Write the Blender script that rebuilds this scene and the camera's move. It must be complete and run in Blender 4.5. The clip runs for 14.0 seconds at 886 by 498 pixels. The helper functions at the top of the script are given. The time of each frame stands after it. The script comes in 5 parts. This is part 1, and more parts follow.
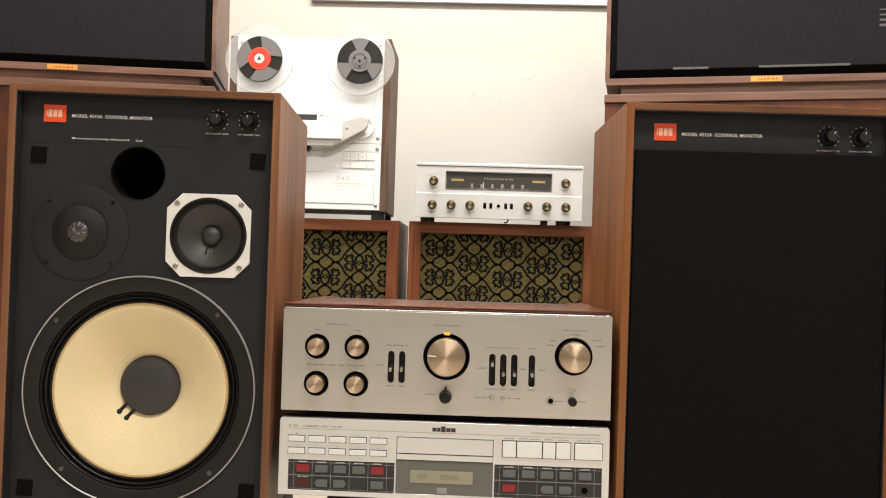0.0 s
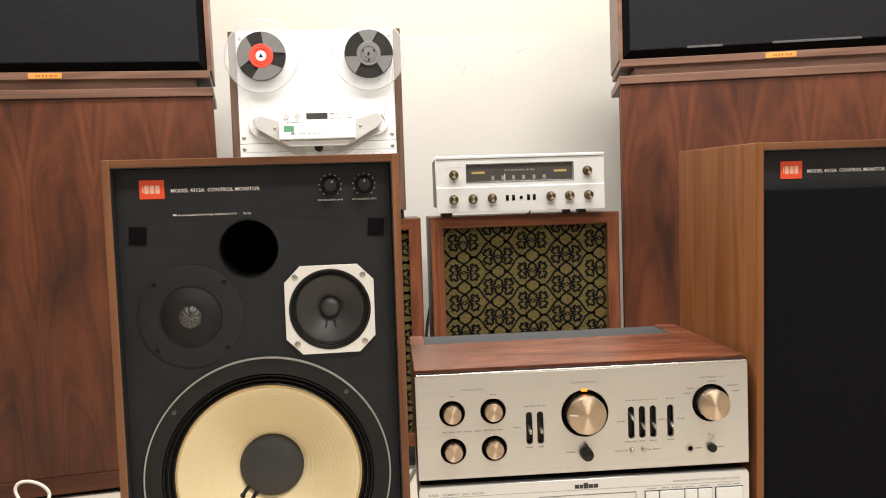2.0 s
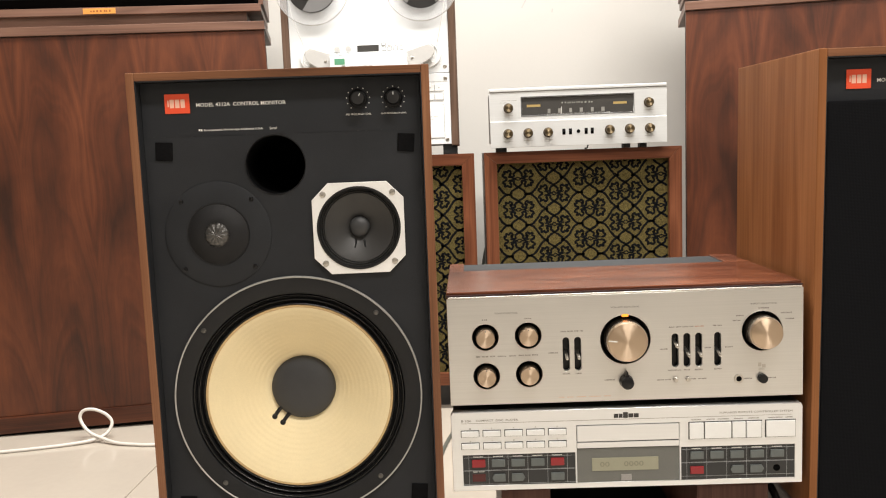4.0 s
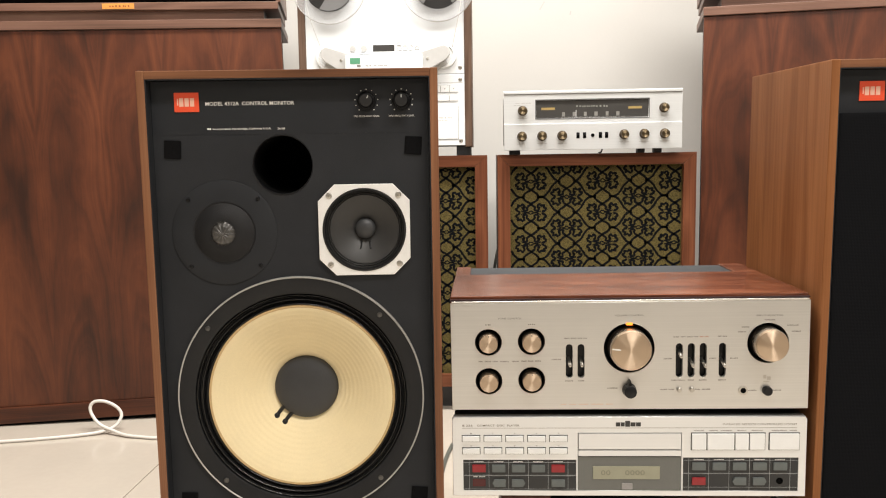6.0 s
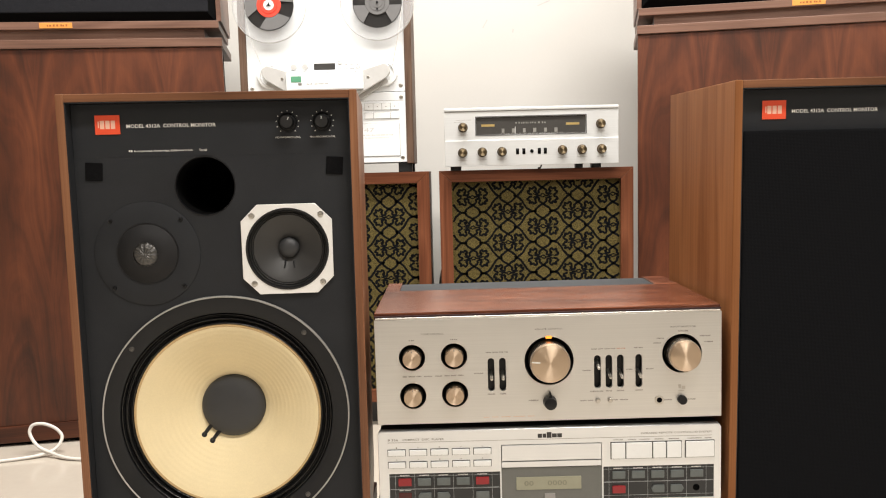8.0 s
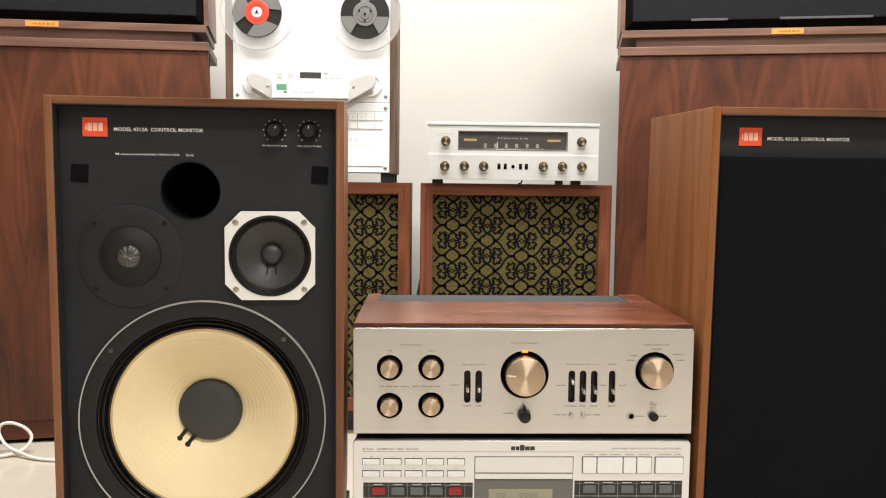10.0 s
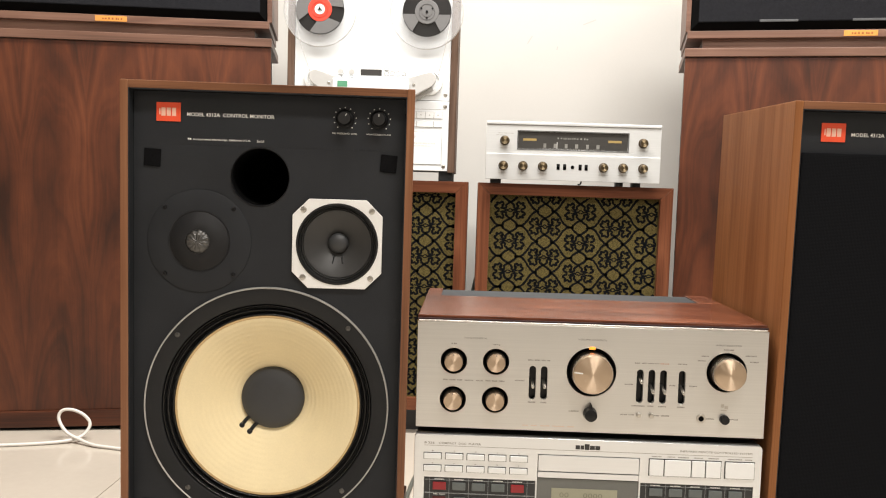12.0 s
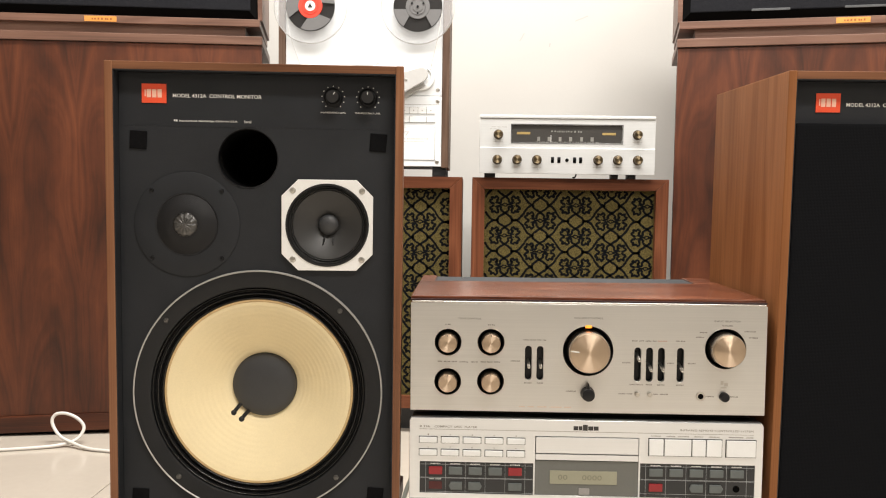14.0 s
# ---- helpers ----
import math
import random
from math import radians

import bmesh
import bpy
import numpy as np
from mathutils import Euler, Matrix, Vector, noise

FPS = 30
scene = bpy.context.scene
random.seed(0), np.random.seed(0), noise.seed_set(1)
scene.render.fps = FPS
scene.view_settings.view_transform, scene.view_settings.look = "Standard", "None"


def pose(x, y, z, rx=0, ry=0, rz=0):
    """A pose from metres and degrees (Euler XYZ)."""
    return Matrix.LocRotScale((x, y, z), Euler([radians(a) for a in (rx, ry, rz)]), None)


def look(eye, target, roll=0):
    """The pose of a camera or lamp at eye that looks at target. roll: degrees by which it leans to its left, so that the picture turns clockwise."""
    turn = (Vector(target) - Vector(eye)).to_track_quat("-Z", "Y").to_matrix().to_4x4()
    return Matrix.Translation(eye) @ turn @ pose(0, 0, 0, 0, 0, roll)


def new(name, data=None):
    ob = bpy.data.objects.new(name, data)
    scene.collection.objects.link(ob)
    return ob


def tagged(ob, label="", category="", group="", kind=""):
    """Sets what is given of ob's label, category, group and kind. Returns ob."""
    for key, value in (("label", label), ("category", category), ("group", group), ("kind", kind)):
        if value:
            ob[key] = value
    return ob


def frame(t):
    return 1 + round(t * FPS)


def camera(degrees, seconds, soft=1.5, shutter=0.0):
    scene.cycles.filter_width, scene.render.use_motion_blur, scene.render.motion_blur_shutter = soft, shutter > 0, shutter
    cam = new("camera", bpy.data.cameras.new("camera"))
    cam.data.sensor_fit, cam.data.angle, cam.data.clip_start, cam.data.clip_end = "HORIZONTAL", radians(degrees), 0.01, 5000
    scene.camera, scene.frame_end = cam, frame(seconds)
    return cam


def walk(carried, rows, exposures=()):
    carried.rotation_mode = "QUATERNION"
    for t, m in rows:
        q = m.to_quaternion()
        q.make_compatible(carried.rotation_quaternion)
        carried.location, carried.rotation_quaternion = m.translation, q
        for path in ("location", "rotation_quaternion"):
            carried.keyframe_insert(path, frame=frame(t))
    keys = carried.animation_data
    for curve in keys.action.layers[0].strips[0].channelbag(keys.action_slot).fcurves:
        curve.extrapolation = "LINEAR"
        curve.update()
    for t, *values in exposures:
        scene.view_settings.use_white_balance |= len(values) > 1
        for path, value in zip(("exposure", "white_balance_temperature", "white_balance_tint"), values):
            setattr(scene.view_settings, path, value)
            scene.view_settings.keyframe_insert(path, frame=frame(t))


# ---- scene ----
# The camera and its walk
cam = camera(56.5, 14.0, soft=1.1)
PATH = [
    (0, (0.075, 0.101, 0.555), (-0.004, 2.099, 0.604), 1.8),
    (0.5, (0.014, 0.133, 0.615), (-0.041, 2.133, 0.608), 1.1),
    (1, (-0.067, 0.142, 0.681), (-0.053, 2.14, 0.591), 0.3),
    (1.5, (-0.162, 0.157, 0.718), (-0.046, 2.15, 0.594), -1.5),
    (2, (-0.209, 0.153, 0.726), (-0.09, 2.146, 0.611), -1.9),
    (2.5, (-0.21, 0.166, 0.704), (-0.168, 2.161, 0.573), -1.4),
    (3, (-0.194, 0.187, 0.682), (-0.204, 2.178, 0.496), -1.9),
    (3.5, (-0.167, 0.192, 0.675), (-0.216, 2.179, 0.457), -2.5),
    (6, (-0.142, 0.195, 0.681), (-0.245, 2.18, 0.459), -0.9),
    (6.5, (-0.124, 0.184, 0.688), (-0.219, 2.17, 0.476), -1.5),
    (7, (-0.104, 0.179, 0.691), (-0.183, 2.169, 0.502), -2.0),
    (7.5, (-0.091, 0.176, 0.691), (-0.137, 2.168, 0.509), -1.8),
    (8, (-0.088, 0.176, 0.687), (-0.102, 2.167, 0.496), -1.4),
    (8.2, (-0.085, 0.176, 0.685), (-0.086, 2.166, 0.489), -1.2),
    (10.3, (-0.098, 0.159, 0.691), (-0.062, 2.152, 0.528), 0.9),
    (10.5, (-0.103, 0.159, 0.69), (-0.082, 2.152, 0.523), 1.3),
    (11, (-0.109, 0.16, 0.69), (-0.124, 2.153, 0.516), 1.7),
    (11.5, (-0.114, 0.164, 0.684), (-0.157, 2.156, 0.514), 1.8),
    (12, (-0.122, 0.173, 0.669), (-0.19, 2.166, 0.519), 1.8),
    (12.5, (-0.128, 0.181, 0.649), (-0.217, 2.174, 0.512), 1.5),
    (13, (-0.123, 0.185, 0.637), (-0.216, 2.179, 0.506), 1.1),
    (13.5, (-0.115, 0.186, 0.631), (-0.194, 2.18, 0.51), 0.9),
    (14, (-0.114, 0.187, 0.627), (-0.178, 2.182, 0.505), 0.8),
]
walk(cam, [(t, look(eye, target, roll)) for t, eye, target, roll in PATH],
     exposures=((0.0, -0.05, 6750, 10), (0.5, -0.08, 6700, 10), (1.0, -0.12, 6700, 10), (1.5, 0.02, 6700, 10), (2.0, 0.0, 6700, 10), (2.5, -0.04, 6650, 10), (3.2, 0.05, 6580, 10), (14.0, 0.07, 6530, 10)))

# World and lights: a bright shop lit by long ceiling fittings, unseen and placed by brightness
world = bpy.data.worlds.new("room_air")
scene.world = world
world.use_nodes = True
world.node_tree.nodes["Background"].inputs["Color"].default_value = (0.9, 0.95, 1.0, 1)
world.node_tree.nodes["Background"].inputs["Strength"].default_value = 0.02
WARM = (1.0, 0.955, 0.9)


def ceiling_lamp(x, y, sx, sy, watts):
    data = bpy.data.lights.new("ceiling_tube", "AREA")
    data.shape, data.size, data.size_y = "RECTANGLE", sx, sy
    data.energy, data.color = watts, WARM
    ob = new("ceiling_tube", data)
    ob.matrix_basis = pose(x, y, 2.72)
    return ob


for lx, ly, sx, sy, watts in ((-0.10, 1.66, 2.4, 0.3, 134), (0.55, 0.10, 1.8, 0.3, 66), (2.1, 0.9, 0.25, 1.2, 14), (1.8, -2.6, 1.2, 0.25, 34), (-1.8, -2.6, 1.2, 0.25, 20)):
    ceiling_lamp(lx, ly, sx, sy, watts)


# Materials
def mat(name, color, rough=0.5, metal=0.0, **extra):
    m = bpy.data.materials.new(name)
    m.use_nodes = True
    b = m.node_tree.nodes["Principled BSDF"]
    b.inputs["Base Color"].default_value = (*color, 1)
    b.inputs["Roughness"].default_value = rough
    b.inputs["Metallic"].default_value = metal
    for key, value in extra.items():
        b.inputs[key.replace("_", " ")].default_value = value
    return m


def node(m, kind, **values):
    n = m.node_tree.nodes.new(kind)
    for key, value in values.items():
        n.inputs[key].default_value = value
    return n


def link(m, a, b):
    m.node_tree.links.new(a, b)


def ramp(m, stops):
    r = m.node_tree.nodes.new("ShaderNodeValToRGB")
    while len(r.color_ramp.elements) < len(stops):
        r.color_ramp.elements.new(0.5)
    for e, (p, c) in zip(r.color_ramp.elements, stops):
        e.position, e.color = p, (*c, 1)
    return r


def coords(m, scale, offset=(0, 0, 0)):
    tc = m.node_tree.nodes.new("ShaderNodeTexCoord")
    mp = m.node_tree.nodes.new("ShaderNodeMapping")
    mp.inputs["Scale"].default_value = scale
    mp.inputs["Location"].default_value = offset
    link(m, tc.outputs["Object"], mp.inputs["Vector"])
    return mp.outputs["Vector"]


def mottled(name, color, rough=0.5, metal=0.0, spread=0.12, scale=30.0, fine=400.0, bump=0.05, stretch=(1, 1, 1), **extra):
    """A surface with blotches at two scales, uneven gloss and fine relief."""
    m = mat(name, color, rough, metal, **extra)
    b = m.node_tree.nodes["Principled BSDF"]
    v = coords(m, stretch)
    big = node(m, "ShaderNodeTexNoise", Scale=scale, Detail=4.0, Roughness=0.6)
    small = node(m, "ShaderNodeTexNoise", Scale=fine, Detail=2.0)
    link(m, v, big.inputs["Vector"])
    link(m, v, small.inputs["Vector"])
    lo = tuple(c * (1 - spread) for c in color)
    hi = tuple(min(1.0, c * (1 + spread)) for c in color)
    cr = ramp(m, [(0.3, lo), (0.7, hi)])
    mix = node(m, "ShaderNodeMath")
    mix.operation = "MULTIPLY_ADD"
    mix.inputs[1].default_value = 0.35
    link(m, small.outputs["Fac"], mix.inputs[0])
    sc = node(m, "ShaderNodeMath")
    sc.operation = "MULTIPLY"
    sc.inputs[1].default_value = 0.65
    link(m, big.outputs["Fac"], sc.inputs[0])
    link(m, sc.outputs[0], mix.inputs[2])
    link(m, mix.outputs[0], cr.inputs["Fac"])
    link(m, cr.outputs["Color"], b.inputs["Base Color"])
    rr = node(m, "ShaderNodeMapRange")
    rr.inputs["To Min"].default_value = max(0.02, rough * 0.85)
    rr.inputs["To Max"].default_value = min(1.0, rough * 1.15)
    link(m, big.outputs["Fac"], rr.inputs["Value"])
    link(m, rr.outputs["Result"], b.inputs["Roughness"])
    if bump:
        bp = node(m, "ShaderNodeBump", Strength=bump, Distance=0.001)
        link(m, small.outputs["Fac"], bp.inputs["Height"])
        link(m, bp.outputs["Normal"], b.inputs["Normal"])
    return m


def wood(name, dark, mid, light, along="z", rough=0.42, size=1.0, figure=1.0, coat=0.0, offset=(0, 0, 0), gloss=0.15):
    """Veneer: cathedral figure, long streaks and fine pores along one axis."""
    m = mat(name, mid, rough, Specular_IOR_Level=gloss)
    b = m.node_tree.nodes["Principled BSDF"]
    long, cross = 0.9 / size, 9.0 / size
    st = {"x": (long, cross, cross), "y": (cross, long, cross), "z": (cross, cross, long)}[along]
    v = coords(m, st, offset)
    warp = node(m, "ShaderNodeTexNoise", Scale=0.55, Detail=3.0, Roughness=0.5)
    link(m, v, warp.inputs["Vector"])
    bands = node(m, "ShaderNodeMath")
    bands.operation = "MULTIPLY"
    bands.inputs[1].default_value = 9.0 * figure
    link(m, warp.outputs["Fac"], bands.inputs[0])
    frac = node(m, "ShaderNodeMath")
    frac.operation = "PINGPONG"
    frac.inputs[1].default_value = 0.5
    link(m, bands.outputs[0], frac.inputs[0])
    st2 = tuple(c * (1.0 if c == long else 14.0) for c in st)
    v2 = coords(m, st2, offset)
    pores = node(m, "ShaderNodeTexNoise", Scale=1.6, Detail=5.0, Roughness=0.65)
    link(m, v2, pores.inputs["Vector"])
    v3 = coords(m, tuple(c * (1.4 if c == long else 0.45) for c in st), tuple(o + 3.1 for o in offset))
    blot = node(m, "ShaderNodeTexNoise", Scale=1.3, Detail=3.0)
    link(m, v3, blot.inputs["Vector"])
    a = node(m, "ShaderNodeMath")
    a.operation = "MULTIPLY_ADD"
    a.inputs[1].default_value = 0.34
    link(m, frac.outputs[0], a.inputs[0])
    p = node(m, "ShaderNodeMath")
    p.operation = "MULTIPLY_ADD"
    p.inputs[1].default_value = 0.5
    link(m, pores.outputs["Fac"], p.inputs[0])
    q = node(m, "ShaderNodeMath")
    q.operation = "MULTIPLY"
    q.inputs[1].default_value = 0.42
    link(m, blot.outputs["Fac"], q.inputs[0])
    link(m, q.outputs[0], p.inputs[2])
    link(m, p.outputs[0], a.inputs[2])
    cr = ramp(m, [(0.36, dark), (0.55, mid), (0.74, light)])
    link(m, a.outputs[0], cr.inputs["Fac"])
    link(m, cr.outputs["Color"], b.inputs["Base Color"])
    bp = node(m, "ShaderNodeBump", Strength=0.12, Distance=0.001)
    link(m, pores.outputs["Fac"], bp.inputs["Height"])
    link(m, bp.outputs["Normal"], b.inputs["Normal"])
    if coat:
        b.inputs["Coat Weight"].default_value = coat
        b.inputs["Coat Roughness"].default_value = 0.25
    return m


def bookmatched(name, dark, mid, light, rough=0.4):
    """Mirrored veneer leaves with cathedral arches, dark veins and soft blotches."""
    m = mat(name, mid, rough, Specular_IOR_Level=0.5)
    b = m.node_tree.nodes["Principled BSDF"]

    def calc(op, a, c, third=None):
        n = node(m, "ShaderNodeMath")
        n.operation = op
        for k, v in enumerate((a, c, third)):
            if v is None:
                continue
            if isinstance(v, (int, float)):
                n.inputs[k].default_value = v
            else:
                link(m, v, n.inputs[k])
        return n.outputs[0]

    raw = coords(m, (1, 1, 1))
    sep = m.node_tree.nodes.new("ShaderNodeSeparateXYZ")
    link(m, raw, sep.inputs[0])
    x, z = sep.outputs["X"], sep.outputs["Z"]
    u = calc("PINGPONG", calc("ADD", x, 5.03), 0.16)
    com = m.node_tree.nodes.new("ShaderNodeCombineXYZ")
    link(m, u, com.inputs["X"])
    link(m, calc("MULTIPLY", z, 0.3), com.inputs["Z"])
    warp = node(m, "ShaderNodeTexNoise", Scale=7.0, Detail=1.5, Roughness=0.45)
    link(m, com.outputs[0], warp.inputs["Vector"])
    off = calc("SUBTRACT", u, 0.075)
    arch = calc("MULTIPLY", calc("MULTIPLY", off, off), 190.0)
    field = calc("MULTIPLY_ADD", warp.outputs["Fac"], 2.6, calc("MULTIPLY_ADD", z, 1.9, arch))
    vein = m.node_tree.nodes.new("ShaderNodeTexNoise")
    vein.noise_dimensions = "1D"
    vein.inputs["Scale"].default_value, vein.inputs["Detail"].default_value, vein.inputs["Roughness"].default_value = 2.1, 4.0, 0.55
    link(m, field, vein.inputs["W"])
    pores = node(m, "ShaderNodeTexNoise", Scale=1.0, Detail=4.0, Roughness=0.6)
    link(m, coords(m, (170, 170, 5)), pores.inputs["Vector"])
    blot = node(m, "ShaderNodeTexNoise", Scale=1.0, Detail=5.0, Roughness=0.6)
    link(m, coords(m, (8, 8, 2.6)), blot.inputs["Vector"])
    f = calc("MULTIPLY_ADD", vein.outputs["Fac"], 0.31, calc("MULTIPLY_ADD", blot.outputs["Fac"], 0.57, calc("MULTIPLY", pores.outputs["Fac"], 0.12)))
    cr = ramp(m, [(0.37, dark), (0.50, mid), (0.66, light)])
    link(m, f, cr.inputs["Fac"])
    link(m, cr.outputs["Color"], b.inputs["Base Color"])
    rr = node(m, "ShaderNodeMapRange")
    rr.inputs["To Min"].default_value, rr.inputs["To Max"].default_value = rough * 0.8, rough * 1.2
    link(m, blot.outputs["Fac"], rr.inputs["Value"])
    link(m, rr.outputs["Result"], b.inputs["Roughness"])
    bp = node(m, "ShaderNodeBump", Strength=0.1, Distance=0.0008)
    link(m, pores.outputs["Fac"], bp.inputs["Height"])
    link(m, bp.outputs["Normal"], b.inputs["Normal"])
    return m


def brushed(name, color, along="x", rough=0.3, metal=1.0, contrast=0.08):
    """Brushed metal: hair-fine streaks in tone, gloss and relief."""
    m = mat(name, color, rough, metal)
    b = m.node_tree.nodes["Principled BSDF"]
    st = {"x": (3, 900, 900), "z": (900, 900, 3)}[along]
    n = node(m, "ShaderNodeTexNoise", Scale=1.0, Detail=3.0)
    link(m, coords(m, st), n.inputs["Vector"])
    blot = node(m, "ShaderNodeTexNoise", Scale=9.0, Detail=3.0)
    link(m, coords(m, (1, 1, 1)), blot.inputs["Vector"])
    add = node(m, "ShaderNodeMath")
    add.operation = "MULTIPLY_ADD"
    add.inputs[1].default_value = 0.5
    link(m, n.outputs["Fac"], add.inputs[0])
    hb = node(m, "ShaderNodeMath")
    hb.operation = "MULTIPLY"
    hb.inputs[1].default_value = 0.5
    link(m, blot.outputs["Fac"], hb.inputs[0])
    link(m, hb.outputs[0], add.inputs[2])
    cr = ramp(m, [(0.3, tuple(c * (1 - contrast) for c in color)), (0.7, tuple(min(1, c * (1 + contrast)) for c in color))])
    link(m, add.outputs[0], cr.inputs["Fac"])
    link(m, cr.outputs["Color"], b.inputs["Base Color"])
    rr = node(m, "ShaderNodeMapRange")
    rr.inputs["To Min"].default_value, rr.inputs["To Max"].default_value = rough * 0.8, rough * 1.25
    link(m, add.outputs[0], rr.inputs["Value"])
    link(m, rr.outputs["Result"], b.inputs["Roughness"])
    bp = node(m, "ShaderNodeBump", Strength=0.04, Distance=0.0005)
    link(m, n.outputs["Fac"], bp.inputs["Height"])
    link(m, bp.outputs["Normal"], b.inputs["Normal"])
    return m


def spun(name, color, rough=0.3):
    """Lathe-turned metal with a fan-shaped glint."""
    m = mat(name, color, rough, 1.0, Anisotropic=1.0, Anisotropic_Rotation=0.25)
    b = m.node_tree.nodes["Principled BSDF"]
    tan = m.node_tree.nodes.new("ShaderNodeTangent")
    tan.direction_type, tan.axis = "RADIAL", "Y"
    link(m, tan.outputs["Tangent"], b.inputs["Tangent"])
    n = node(m, "ShaderNodeTexNoise", Scale=700.0, Detail=2.0)
    link(m, coords(m, (1, 1, 1)), n.inputs["Vector"])
    rr = node(m, "ShaderNodeMapRange")
    rr.inputs["To Min"].default_value, rr.inputs["To Max"].default_value = rough * 0.85, rough * 1.2
    link(m, n.outputs["Fac"], rr.inputs["Value"])
    link(m, rr.outputs["Result"], b.inputs["Roughness"])
    return m


def cloth(name, color, thread=900.0, rough=0.9, spread=0.35, stripes=0.0):
    """Woven cloth: crossing threads with uneven dye."""
    m = mat(name, color, rough)
    b = m.node_tree.nodes["Principled BSDF"]
    b.inputs["Specular IOR Level"].default_value = 0.05
    v = coords(m, (1, 1, 1))
    w1 = node(m, "ShaderNodeTexWave", Scale=thread / 6.28, Distortion=0.4)
    w1.bands_direction = "X"
    w2 = node(m, "ShaderNodeTexWave", Scale=thread / 6.28, Distortion=0.4)
    w2.bands_direction = "Z"
    n = node(m, "ShaderNodeTexNoise", Scale=190.0, Detail=6.0, Roughness=0.8)
    for t in (w1, w2, n):
        link(m, v, t.inputs["Vector"])
    mul = node(m, "ShaderNodeMath")
    mul.operation = "MULTIPLY"
    link(m, w1.outputs["Fac"], mul.inputs[0])
    link(m, w2.outputs["Fac"], mul.inputs[1])
    add = node(m, "ShaderNodeMath")
    add.operation = "MULTIPLY_ADD"
    add.inputs[1].default_value = 0.5
    link(m, mul.outputs[0], add.inputs[0])
    hb = node(m, "ShaderNodeMath")
    hb.operation = "MULTIPLY"
    hb.inputs[1].default_value = 0.7
    link(m, n.outputs["Fac"], hb.inputs[0])
    link(m, hb.outputs[0], add.inputs[2])
    cr = ramp(m, [(0.30, tuple(c * (1 - spread) for c in color)), (0.65, tuple(min(1, c * (1 + spread)) for c in color))])
    link(m, add.outputs[0], cr.inputs["Fac"])
    link(m, cr.outputs["Color"], b.inputs["Base Color"])
    bp = node(m, "ShaderNodeBump", Strength=0.3, Distance=0.0006)
    link(m, mul.outputs[0], bp.inputs["Height"])
    link(m, bp.outputs["Normal"], b.inputs["Normal"])
    return m


WALNUT = wood("walnut_monitor_z", (0.095, 0.040, 0.0190), (0.205, 0.088, 0.0430), (0.300, 0.142, 0.072), "z", 0.40, 0.6, 0.8, gloss=0.3)
WALNUT_X = wood("walnut_monitor_x", (0.095, 0.040, 0.0190), (0.205, 0.088, 0.0430), (0.300, 0.142, 0.072), "x", 0.40, 0.6, 0.8, gloss=0.3)
WALNUT_PALE = wood("walnut_pale_z", (0.150, 0.052, 0.0165), (0.225, 0.088, 0.0320), (0.300, 0.126, 0.050), "z", 0.5, 0.6, 0.8, gloss=0.15)
HORN_WOOD = bookmatched("horn_veneer", (0.024, 0.0066, 0.0027), (0.071, 0.0182, 0.0063), (0.140, 0.0385, 0.0132), 0.42)
HORN_TRIM = wood("horn_trim", (0.086, 0.043, 0.029), (0.150, 0.078, 0.054), (0.204, 0.113, 0.081), "x", 0.42, 0.8, gloss=0.45)
CAB_WOOD = wood("cabinet_veneer_z", (0.056, 0.0180, 0.0084), (0.128, 0.0430, 0.0205), (0.195, 0.071, 0.0350), "z", 0.36, 0.7, gloss=0.25)
CAB_WOOD_X = wood("cabinet_veneer_x", (0.056, 0.0180, 0.0084), (0.128, 0.0430, 0.0205), (0.195, 0.071, 0.0350), "x", 0.36, 0.7, gloss=0.25)
ROSE = wood("rosewood_x", (0.030, 0.009, 0.005), (0.110, 0.034, 0.0165), (0.215, 0.078, 0.040), "x", 0.26, 0.30, 2.2, coat=0.25)
HORN_BASE = wood("horn_base_x", (0.024, 0.0068, 0.0030), (0.070, 0.0195, 0.0078), (0.120, 0.036, 0.0140), "x", 0.42, 0.7, gloss=0.4)
DECK_WOOD = wood("deck_side_wood", (0.055, 0.032, 0.022), (0.110, 0.068, 0.048), (0.160, 0.104, 0.076), "z", 0.5, 0.5)
STAND_WOOD = wood("stand_wood", (0.050, 0.024, 0.018), (0.092, 0.045, 0.035), (0.125, 0.066, 0.052), "z", 0.45, 0.8)
BAFFLE = mottled("black_baffle", (0.0185, 0.0200, 0.0228), 0.6, Specular_IOR_Level=0.25, spread=0.2, scale=18, fine=900, bump=0.15)
PLATE = mottled("black_foil", (0.0190, 0.0206, 0.0236), 0.5, Specular_IOR_Level=0.25, spread=0.12, scale=12, fine=700, bump=0.04)
BLACK = mottled("black_plastic", (0.006, 0.006, 0.007), 0.36, Specular_IOR_Level=0.35, spread=0.2, scale=60, bump=0.03)
KNOB_BLACK = mottled("matt_black_knob", (0.0035, 0.0035, 0.004), 0.5, Specular_IOR_Level=0.2, spread=0.2, scale=90, bump=0.03)
KNOB_FACE = mottled("charcoal_knob_face", (0.0085, 0.0085, 0.009), 0.42, spread=0.12, scale=90, bump=0.03)
FRAME_BLACK = mottled("satin_black_frame", (0.0115, 0.0120, 0.0130), 0.5, Specular_IOR_Level=0.3, spread=0.2, scale=40, fine=600, bump=0.08)
BLACK_GLOSS = mottled("black_lacquer", (0.010, 0.010, 0.0105), 0.16, spread=0.3, scale=120, fine=300, bump=0.7)
RUBBER = mottled("black_rubber", (0.010, 0.010, 0.0105), 0.5, Specular_IOR_Level=0.35, spread=0.2, scale=80)
